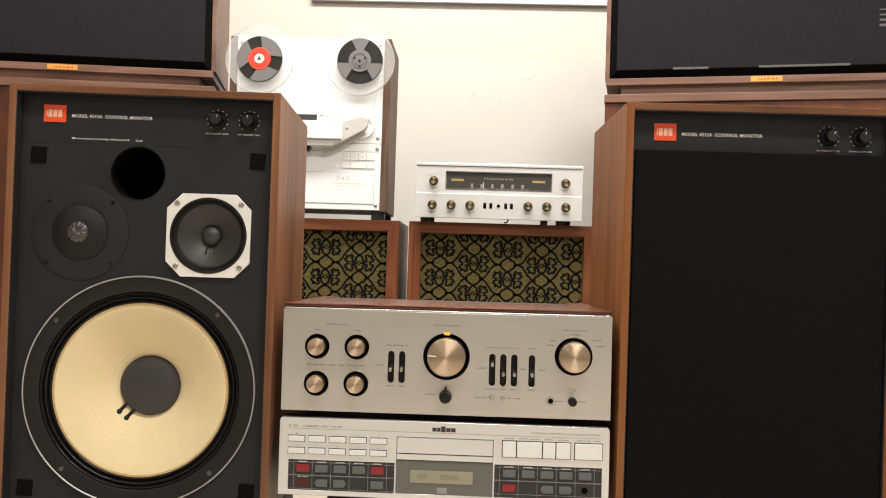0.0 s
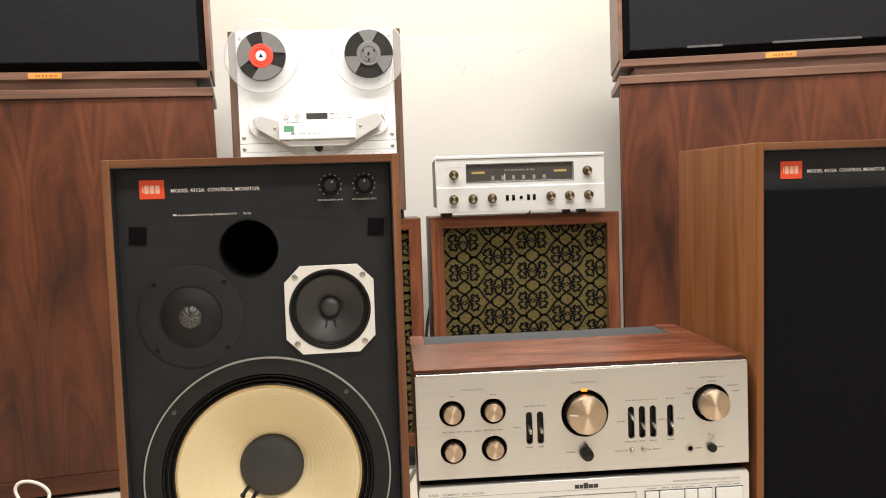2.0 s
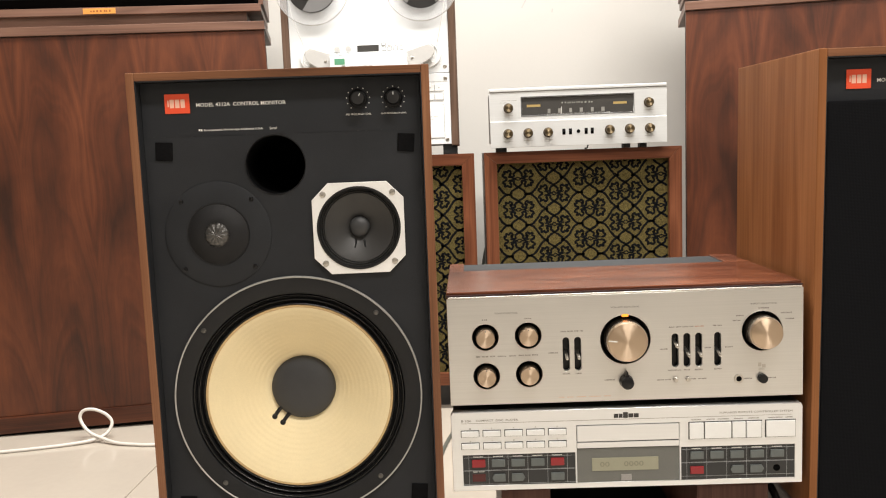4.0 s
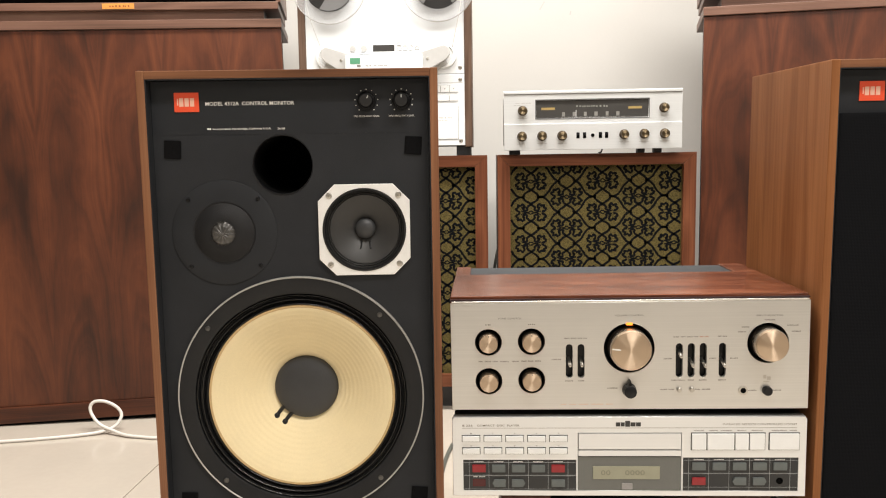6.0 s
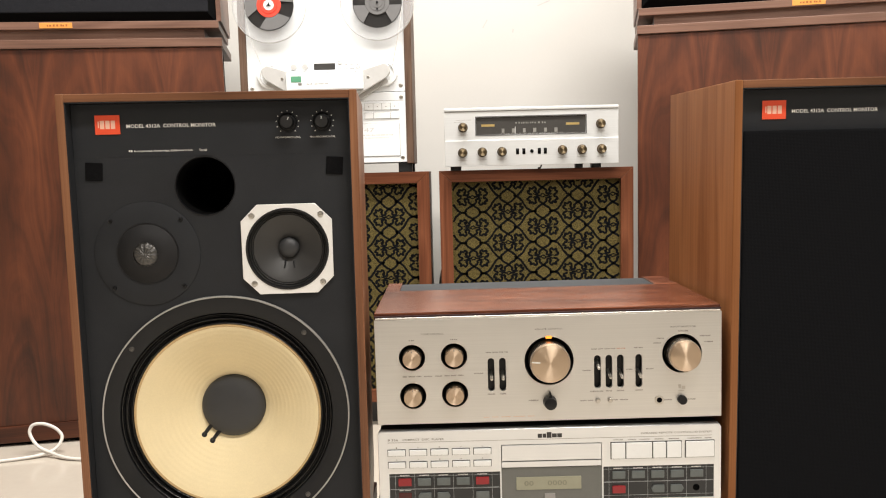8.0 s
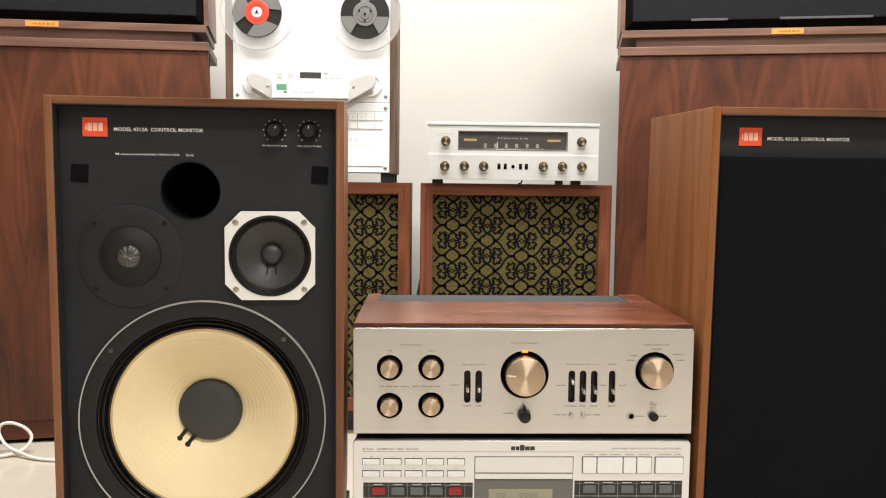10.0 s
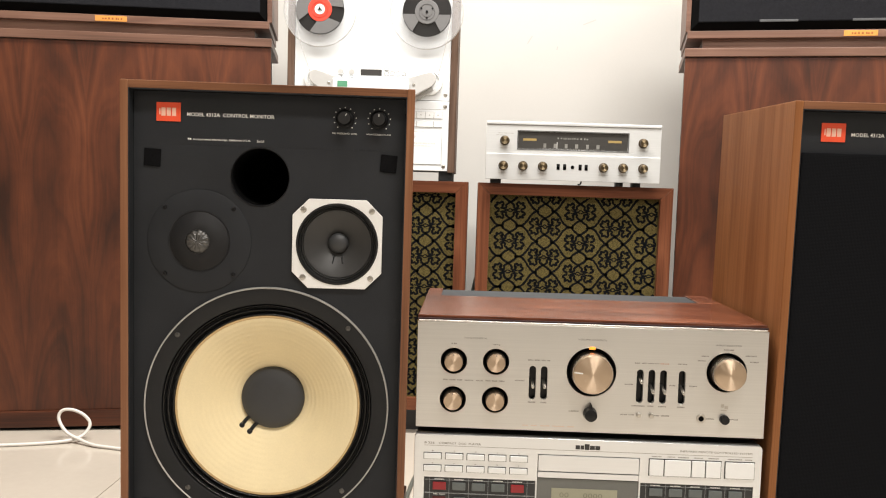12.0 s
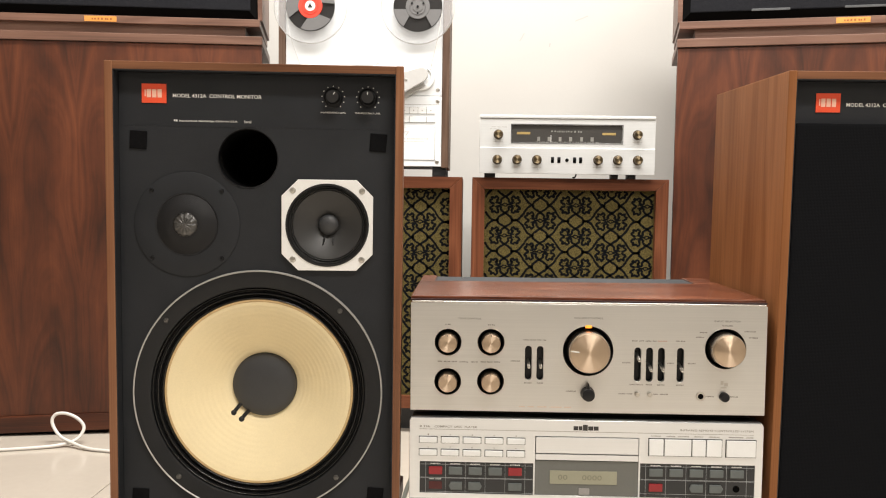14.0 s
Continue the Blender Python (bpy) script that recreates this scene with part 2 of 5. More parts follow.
# Near-black without gloss, paints shade into gaps and bores; some black parts share it
HOLE = mat("dark_inside", (0.003, 0.003, 0.003), 0.9, Specular_IOR_Level=0.05)
VELCRO = mottled("black_loop_tape", (0.0062, 0.0062, 0.0068), 0.95, Specular_IOR_Level=0.05, spread=0.4, scale=300, fine=1500, bump=0.5)
CONE = mottled("cream_paper_cone", (0.80, 0.675, 0.42), 0.75, spread=0.06, scale=14, fine=500, bump=0.12)
CONE_EDGE = mottled("tan_cone_edge", (0.54, 0.375, 0.18), 0.75, spread=0.15, scale=50)
CAP = mottled("charcoal_dust_cap", (0.034, 0.035, 0.037), 0.5, Specular_IOR_Level=0.5, spread=0.12, scale=60, fine=900, bump=0.15)
MID_CONE = mottled("grey_paper_cone", (0.026, 0.0255, 0.025), 0.45, spread=0.15, scale=40, fine=700, bump=0.1)
SILVER_CAST = mottled("cast_aluminium", (0.84, 0.835, 0.815), 0.45, 0.15, spread=0.05, scale=50, fine=600, bump=0.08)
RING = mottled("grey_metal_ring", (0.46, 0.455, 0.44), 0.4, 0.5, spread=0.06)
SCREW = mottled("nickel_screw", (0.6, 0.58, 0.54), 0.3, 1.0, spread=0.1, scale=200)
BLACK_SCREW = mottled("black_screw", (0.15, 0.147, 0.14), 0.3, 0.8, spread=0.1, scale=200)
MESH_DOME = mottled("dark_mesh_dome", (0.013, 0.013, 0.014), 0.5, Specular_IOR_Level=0.25, spread=0.25, scale=900, fine=2500, bump=0.4)
FOIL = mottled("aluminium_foil_dome", (0.095, 0.093, 0.090), 0.4, 0.7, spread=0.35, scale=120, bump=0.3)
ORANGE = mottled("orange_red_badge", (0.80, 0.085, 0.03), 0.45, spread=0.04, scale=60, bump=0.02)
BADGE_INK = mat("pale_badge_ink", (0.85, 0.50, 0.38), 0.5)
INK_WHITE = mat("white_ink", (0.78, 0.77, 0.73), 0.6)
INK_DULL = mat("dull_white_ink", (0.42, 0.42, 0.41), 0.6)
INK_GREY = mat("grey_ink", (0.16, 0.15, 0.14), 0.6)
INK_PALE = mat("pale_grey_ink", (0.26, 0.24, 0.22), 0.6)
GRID_INK = mat("thin_grid_ink", (0.42, 0.44, 0.45), 0.6)
INK_RED = mat("rust_red_ink", (0.52, 0.29, 0.21), 0.6)
INK_FAINT = mat("faint_print_ink", (0.44, 0.43, 0.41), 0.6)
INK_BLACK = mat("black_ink", (0.035, 0.034, 0.033), 0.5)
PANEL = brushed("champagne_panel", (0.68, 0.672, 0.648), "x", 0.30, 0.8, 0.07)
PANEL_EDGE = brushed("bright_edge", (0.86, 0.84, 0.8), "x", 0.25, 1.0, 0.03)
GOLD = spun("spun_champagne", (0.70, 0.55, 0.41), 0.40)
GOLD_SIDE = brushed("champagne_knob_side", (0.58, 0.45, 0.33), "z", 0.3, 1.0, 0.1)
BRASS = spun("spun_brass", (0.30, 0.235, 0.145), 0.52)
BRASS_SIDE = brushed("brass_knob_side", (0.12, 0.085, 0.045), "z", 0.35, 1.0, 0.15)
SILVER = brushed("silver_panel", (0.82, 0.84, 0.855), "x", 0.33, 0.7, 0.03)
TUNER_FACE = brushed("cool_silver_panel", (0.73, 0.745, 0.745), "x", 0.38, 0.5, 0.07)
EDGE_DARK = mottled("dark_maroon_edge", (0.022, 0.007, 0.008), 0.3, spread=0.2, scale=60)
KEY = mottled("white_key", (0.83, 0.845, 0.845), 0.4, 0.15, spread=0.03, scale=60)
TRAY = brushed("silver_tray", (0.80, 0.815, 0.825), "x", 0.34, 0.6, 0.03)
DARK_PANEL = mottled("charcoal_panel", (0.023, 0.024, 0.025), 0.45, spread=0.12, scale=30, fine=900)
GREY_KEY = mottled("grey_rubber_key", (0.115, 0.13, 0.128), 0.5, spread=0.08, scale=90)
RED_KEY = mottled("red_key", (0.27, 0.018, 0.022), 0.4, spread=0.06, scale=90)
DIM_RED = mottled("dark_red_window", (0.07, 0.008, 0.008), 0.25, spread=0.1, scale=90)
SMOKE = mottled("smoked_window", (0.135, 0.138, 0.128), 0.2, spread=0.05, scale=30)
SMOKE_DARK = mottled("dark_smoked_window", (0.045, 0.043, 0.041), 0.3, spread=0.06, scale=30)
LCD = mottled("olive_display", (0.31, 0.305, 0.225), 0.3, spread=0.05, scale=60)
LCD_INK = mat("display_ink", (0.19, 0.185, 0.135), 0.4)
CASE_DARK = mottled("dark_case", (0.03, 0.03, 0.032), 0.5, spread=0.15, scale=40)
CASE_GREY = mottled("grey_case", (0.3, 0.29, 0.28), 0.5, spread=0.1, scale=40)
VENT = mottled("slate_vent", (0.036, 0.039, 0.042), 0.7, Specular_IOR_Level=0.2, spread=0.1, scale=40)
DECK_FACE = mottled("white_deck_face", (0.84, 0.87, 0.89), 0.38, 0.2, spread=0.02, scale=20, fine=600)
DECK_GREY = mottled("pale_grey_arm", (0.55, 0.55, 0.54), 0.42, 0.2, spread=0.05, scale=60)
CLEAR = mat("clear_reel_plastic", (0.55, 0.56, 0.57), 0.12, Alpha=0.15)
REEL_GREY = mottled("grey_translucent_spoke", (0.15, 0.15, 0.152), 0.45, spread=0.06, scale=60)
TAPE = mottled("dark_wound_tape", (0.014, 0.0135, 0.0135), 0.35, spread=0.25, scale=8, fine=300)
REEL_RED = mottled("red_hub_label", (0.72, 0.06, 0.035), 0.45, spread=0.06, scale=60)
GREEN = mottled("green_sticker", (0.09, 0.29, 0.17), 0.5, spread=0.1, scale=90)
DIAL = mottled("smoked_dial_glass", (0.05, 0.048, 0.045), 0.15, spread=0.15, scale=20)
GOLD_PATCH = mottled("gold_patch", (0.55, 0.4, 0.16), 0.35, 0.6, spread=0.1, scale=60)
DIAL_GREY = mottled("dial_grey_mark", (0.20, 0.195, 0.18), 0.5, spread=0.2, scale=200)
HORN_CLOTH = cloth("black_grille_cloth", (0.0158, 0.0163, 0.0191), 900)
GRILLE_BLACK = cloth("black_foam_cloth", (0.0070, 0.0074, 0.0086), 1100, 0.95, 0.12)
OLIVE = cloth("olive_woven_cloth", (0.097, 0.076, 0.028), 1500, 0.9, 0.75)
PATTERN = cloth("black_woven_figure", (0.006, 0.0065, 0.007), 1500, 0.92, 0.3)
BADGE = mottled("copper_badge", (0.75, 0.33, 0.08), 0.4, 0.3, spread=0.1, scale=120)
BADGE_DARK = mat("badge_dark_ink", (0.32, 0.1, 0.02), 0.5)
CABLE_GREY = mottled("grey_green_sheath", (0.10, 0.105, 0.09), 0.5, spread=0.08, scale=60)
CABLE_WHITE = mottled("white_cable_sheath", (0.64, 0.61, 0.57), 0.45, spread=0.04, scale=60)
WALL = mottled("cream_white_wall", (0.545, 0.533, 0.505), 0.6, spread=0.02, scale=2.2, fine=160, bump=0.06)


def upper_tint(m, z, tint):
    """Tints a wall above a level line by multiplying its colour."""
    b = m.node_tree.nodes["Principled BSDF"]
    first = b.inputs["Base Color"].links[0].from_socket
    sep = m.node_tree.nodes.new("ShaderNodeSeparateXYZ")
    link(m, coords(m, (1, 1, 1)), sep.inputs[0])
    step = node(m, "ShaderNodeMapRange")
    step.inputs["From Min"].default_value, step.inputs["From Max"].default_value = z - 0.006, z + 0.006
    link(m, sep.outputs["Z"], step.inputs["Value"])
    mix = m.node_tree.nodes.new("ShaderNodeMix")
    mix.data_type, mix.blend_type = "RGBA", "MULTIPLY"
    mix.inputs[7].default_value = (*tint, 1)
    link(m, step.outputs["Result"], mix.inputs[0])
    link(m, first, mix.inputs[6])
    link(m, mix.outputs[2], b.inputs["Base Color"])


upper_tint(WALL, 1.287, (1.0, 0.965, 0.925))
WALL_FAR = mottled("unseen_wall_beige", (0.42, 0.39, 0.35), 0.7, spread=0.05, scale=2.2, fine=160, bump=0.06)
TRUNK = mottled("white_trunking_plastic", (0.72, 0.72, 0.76), 0.4, spread=0.02, scale=10)
CEIL = mottled("white_ceiling", (0.8, 0.79, 0.77), 0.8, spread=0.02, scale=3)
TILE = mottled("cream_polished_tile", (0.47, 0.425, 0.365), 0.16, spread=0.04, scale=5, fine=60, bump=0.01)
GROUT = mottled("grey_grout", (0.32, 0.28, 0.23), 0.8, spread=0.1, scale=60)
PALE_STRIP = mottled("mottled_pale_strip", (0.065, 0.068, 0.072), 0.5, spread=0.35, scale=60)


def lamp_glow(name, color, strength):
    m = mat(name, color, 0.4)
    b = m.node_tree.nodes["Principled BSDF"]
    b.inputs["Emission Color"].default_value = (*color, 1)
    b.inputs["Emission Strength"].default_value = strength
    return m


PILOT = lamp_glow("orange_pilot", (1.0, 0.30, 0.03), 1.2)


# Shapes
def box(x0, x1, y0, y1, z0, z1, bevel=0.0, segs=2):
    bm = bmesh.new()
    bmesh.ops.create_cube(bm, size=1.0)
    for v in bm.verts:
        v.co = Vector(((x0 + x1) / 2 + v.co.x * (x1 - x0), (y0 + y1) / 2 + v.co.y * (y1 - y0), (z0 + z1) / 2 + v.co.z * (z1 - z0)))
    if bevel:
        bmesh.ops.bevel(bm, geom=list(bm.edges), offset=bevel, segments=segs, affect="EDGES", profile=0.6)
    return bm


def lathe(profile, cx, cz, segs=64):
    """Turns a profile of (radius, depth) about an axis along y."""
    bm = bmesh.new()
    rings = []
    for r, y in profile:
        if r < 1e-6:
            rings.append([bm.verts.new((cx, y, cz))])
        else:
            rings.append([bm.verts.new((cx + r * math.cos(a), y, cz + r * math.sin(a))) for a in (2 * math.pi * k / segs for k in range(segs))])
    for a, b in zip(rings, rings[1:]):
        for k in range(segs):
            n = (k + 1) % segs
            if len(a) == 1 and len(b) > 1:
                bm.faces.new((a[0], b[n], b[k]))
            elif len(b) == 1 and len(a) > 1:
                bm.faces.new((a[k], a[n], b[0]))
            elif len(a) > 1:
                bm.faces.new((a[k], a[n], b[n], b[k]))
    bmesh.ops.recalc_face_normals(bm, faces=bm.faces)
    for f in bm.faces:
        f.smooth = True
    for i in range(1, len(profile) - 1):
        (r0, y0), (r1, y1), (r2, y2) = profile[i - 1:i + 2]
        turn = abs(math.atan2((r1 - r0) * (y2 - y1) - (y1 - y0) * (r2 - r1), (r1 - r0) * (r2 - r1) + (y1 - y0) * (y2 - y1)))
        if turn > 0.6 and len(rings[i]) > 1:
            for k in range(segs):
                e = bm.edges.get((rings[i][k], rings[i][(k + 1) % segs]))
                if e:
                    e.smooth = False
    return bm


def prism(points, y0, y1, bevel=0.0):
    """A plate whose outline lies in x and z."""
    bm = bmesh.new()
    face = bm.faces.new([bm.verts.new((x, y0, z)) for x, z in points])
    up = bmesh.ops.extrude_face_region(bm, geom=[face])
    bmesh.ops.translate(bm, verts=[v for v in up["geom"] if isinstance(v, bmesh.types.BMVert)], vec=(0, y1 - y0, 0))
    bmesh.ops.recalc_face_normals(bm, faces=bm.faces)
    if bevel:
        bmesh.ops.bevel(bm, geom=list(bm.edges), offset=bevel, segments=2, affect="EDGES", profile=0.6)
    return bm


def tube(points, radius, sides=8, flat=1.0):
    """A round cord along points; flat squeezes it in y."""
    bm = bmesh.new()
    pts = [Vector(p) for p in points]
    rings = []
    side = Vector((0, 1, 0))
    for k, p in enumerate(pts):
        d = (pts[min(k + 1, len(pts) - 1)] - pts[max(k - 1, 0)]).normalized()
        a = side - d * side.dot(d)
        a = a.normalized() if a.length > 1e-4 else d.orthogonal().normalized()
        side = a
        b = d.cross(a)
        rings.append([bm.verts.new(p + radius * (flat * math.cos(t) * a + math.sin(t) * b)) for t in (2 * math.pi * j / sides for j in range(sides))])
    for r, s in zip(rings, rings[1:]):
        for j in range(sides):
            bm.faces.new((r[j], r[(j + 1) % sides], s[(j + 1) % sides], s[j]))
    bm.faces.new(rings[0][::-1])
    bm.faces.new(rings[-1])
    for f in bm.faces:
        f.smooth = True
    return bm


def smooth_path(points, steps=8):
    """Catmull-Rom through the points."""
    pts = [Vector(p) for p in points]
    pts = [2 * pts[0] - pts[1]] + pts + [2 * pts[-1] - pts[-2]]
    out = []
    for a, b, c, d in zip(pts, pts[1:], pts[2:], pts[3:]):
        for k in range(steps):
            t = k / steps
            out.append(0.5 * (2 * b + (c - a) * t + (2 * a - 5 * b + 4 * c - d) * t * t + (3 * b - 3 * c + d - a) * t ** 3))
    out.append(pts[-2])
    return out


def merged(bms):
    out = bmesh.new()
    for bm in bms:
        me = bpy.data.meshes.new("tmp")
        bm.to_mesh(me)
        bm.free()
        out.from_mesh(me)
        bpy.data.meshes.remove(me)
    return out


def circle(cx, cz, r, n=64):
    return [(cx + r * math.cos(2 * math.pi * k / n), cz + r * math.sin(2 * math.pi * k / n)) for k in range(n)]


def slot(cx, cz, w, h, n=10):
    """An upright slot with round ends."""
    r, s = w / 2, h / 2 - w / 2
    top = [(cx + r * math.cos(math.pi * k / n), cz + s + r * math.sin(math.pi * k / n)) for k in range(n + 1)]
    low = [(cx + r * math.cos(math.pi + math.pi * k / n), cz - s + r * math.sin(math.pi + math.pi * k / n)) for k in range(n + 1)]
    return top + low


def rect(x0, x1, z0, z1):
    return [(x0, z0), (x1, z0), (x1, z1), (x0, z1)]


def curve_mesh(data):
    ob = bpy.data.objects.new("tmp", data)
    scene.collection.objects.link(ob)
    me = bpy.data.meshes.new_from_object(ob.evaluated_get(bpy.context.evaluated_depsgraph_get()))
    bpy.data.objects.remove(ob)
    bpy.data.curves.remove(data)
    bm = bmesh.new()
    bm.from_mesh(me)
    bpy.data.meshes.remove(me)
    return bm


def pierced(outline, holes, y0, y1, bevel=0.0):
    """A plate in x and z with holes cut through it."""
    data = bpy.data.curves.new("tmp", "CURVE")
    data.dimensions, data.fill_mode, data.extrude, data.bevel_depth = "2D", "BOTH", (y1 - y0) / 2 - bevel, bevel
    data.bevel_resolution = 1
    for loop in (outline, *holes):
        sp = data.splines.new("POLY")
        sp.points.add(len(loop) - 1)
        for p, (x, z) in zip(sp.points, loop):
            p.co = (x, z, 0, 1)
        sp.use_cyclic_u = True
    bm = curve_mesh(data)
    bm.transform(Matrix.Translation((0, (y0 + y1) / 2, 0)) @ pose(0, 0, 0, 90))
    bmesh.ops.remove_doubles(bm, verts=bm.verts, dist=1e-6)
    return bm


def letters(text, x0, x1, zc, h, y, depth=0.0003, bold=0.0):
    """Words between x0 and x1, of cap height h, centred at zc, standing just proud of y."""
    data = bpy.data.curves.new("tmp", "FONT")
    data.body, data.size, data.resolution_u, data.offset = text, 1.0, 2, bold
    bm = curve_mesh(data)
    xs, ys = [v.co.x for v in bm.verts], [v.co.y for v in bm.verts]
    w, low = max(xs) - min(xs), min(ys)
    hh = max(ys) - low
    for v in bm.verts:
        v.co = Vector((x0 + (v.co.x - min(xs)) / w * (x1 - x0), y - depth, zc - h / 2 + (v.co.y - low) / hh * h))
    return bm


def bars(x0, x1, zc, h, y, words, seed=1, depth=0.0003):
    """Unreadable print: a row of short strokes."""
    rnd = random.Random(seed)
    ws = [rnd.uniform(0.6, 1.6) for _ in range(words)]
    gap = 0.28
    unit = (x1 - x0) / (sum(ws) + gap * (words - 1))
    out, x = [], x0
    for w in ws:
        n = max(1, int(w * unit / (h * 0.9)))
        step = w * unit / n
        for k in range(n):
            lo, hi = rnd.choice(((0.5, 0.5), (0.5, 0.3), (0.35, 0.5), (0.5, 0.5)))
            out.append(box(x + k * step, x + (k + rnd.uniform(0.55, 0.8)) * step, y - depth, y, zc - h * lo, zc + h * hi))
        x += (w + gap) * unit
    return merged(out)


# Objects
def thing(name, label, category, at=None, group="", kind=""):
    ob = new(name)
    ob.empty_display_size = 0.05
    if at is not None:
        ob.matrix_basis = at if isinstance(at, Matrix) else Matrix.Translation(at)
    return tagged(ob, label, category, group, kind)


def root_of(ob):
    while ob.parent:
        ob = ob.parent
    return ob


def part(name, bm, material, parent=None, label=""):
    """Links a bmesh, given in the place's coordinates, as one mesh under its thing."""
    if parent is not None:
        bm.transform(root_of(parent).matrix_basis.inverted())
    me = bpy.data.meshes.new(name)
    bm.to_mesh(me)
    bm.free()
    me.materials.append(material)
    ob = new(name, me)
    ob.parent = parent
    if label:
        ob["label"] = label
    return ob


def whole(name, bm, material, label, category, kind="", group=""):
    return tagged(part(name, bm, material), label, category, group, kind)


def screw(cx, cz, y, r, parent, material):
    bm = lathe([(0, y - 0.0006), (r * 0.25, y - 0.0006), (r * 0.35, y - 0.0016), (r * 0.8, y - 0.0013), (r, y - 0.0003), (r, y + 0.001)], cx, cz, 16)
    return part("screw", bm, material, parent)


def turned_knob(cx, cz, y, r, length, parent, face, side, name="knob", grooves=0):
    """A cylindrical knob: spun face, side and a thin chamfer."""
    n = 48
    body = part(name, lathe([(r * 1.03, y), (r, y - length * 0.9), (r * 0.96, y - length)], cx, cz, n), side, parent)
    part("face", lathe([(0, y - length), (r * 0.93, y - length), (r * 0.965, y - length + 0.0004)], cx, cz, n), face, body, "lathe-turned face")
    return body


# The room
WALL_Y, LEFT, RIGHT, BACK, HIGH = 2.97, -3.3, 3.5, -4.6, 2.75
whole("wall_north", box(LEFT, RIGHT, WALL_Y, WALL_Y + 0.15, 0, HIGH), WALL, "plain cream-white painted wall with faint scuff marks", "wall", "structure")
# Unseen walls added to close the room; their dull beige cuts bounced light
whole("wall_south", box(LEFT, RIGHT, BACK - 0.15, BACK, 0, HIGH), WALL_FAR, "unseen beige wall closing the room", "wall", "structure")
whole("wall_west", box(LEFT - 0.15, LEFT, BACK - 0.15, WALL_Y + 0.15, 0, HIGH), WALL_FAR, "unseen beige wall closing the room", "wall", "structure")
whole("wall_east", box(RIGHT, RIGHT + 0.15, BACK - 0.15, WALL_Y + 0.15, 0, HIGH), WALL_FAR, "unseen beige wall closing the room", "wall", "structure")
whole("ceiling", box(LEFT - 0.15, RIGHT + 0.15, BACK - 0.15, WALL_Y + 0.15, HIGH, HIGH + 0.12), CEIL, "plain white ceiling", "ceiling", "structure")
floor = whole("floor", box(LEFT - 0.15, RIGHT + 0.15, BACK - 0.15, WALL_Y + 0.15, -0.1, -0.003), GROUT, "polished cream floor tiles with thin grey joints", "floor", "structure")


# Studio monitors, upright boxes with a recessed black baffle
MW, MH, MD, REC = 0.366, 0.597, 0.290, 0.017


def monitor_box(root, veneer):
    x, t = MW / 2, 0.0100
    part("side_panel", box(-x, -x + t, 0, MD, 0, MH, 0.0012), veneer, root)
    part("side_panel", box(x - t, x, 0, MD, 0, MH, 0.0012), veneer, root)
    part("top_panel", box(-x + t, x - t, 0.0003, MD, MH - t, MH - 0.0003, 0.0008), WALNUT_X, root)
    part("bottom_panel", box(-x + t, x - t, 0.0003, MD, 0.0003, t, 0.0008), WALNUT_X, root)
    for s in (-1, 1):
        part("inner_lining", box(min(s * (x - t), s * (x - t - 0.0012)), max(s * (x - t), s * (x - t - 0.0012)), 0.0008, REC + 0.004, t, MH - t), BAFFLE, root)
    part("inner_lining", box(-x + t + 0.0012, x - t - 0.0012, 0.0008, REC + 0.004, MH - t - 0.0012, MH - t), BAFFLE, root)
    part("back_panel", box(-x + t, x - t, MD - 0.015, MD - 0.001, t, MH - t), BAFFLE, root)


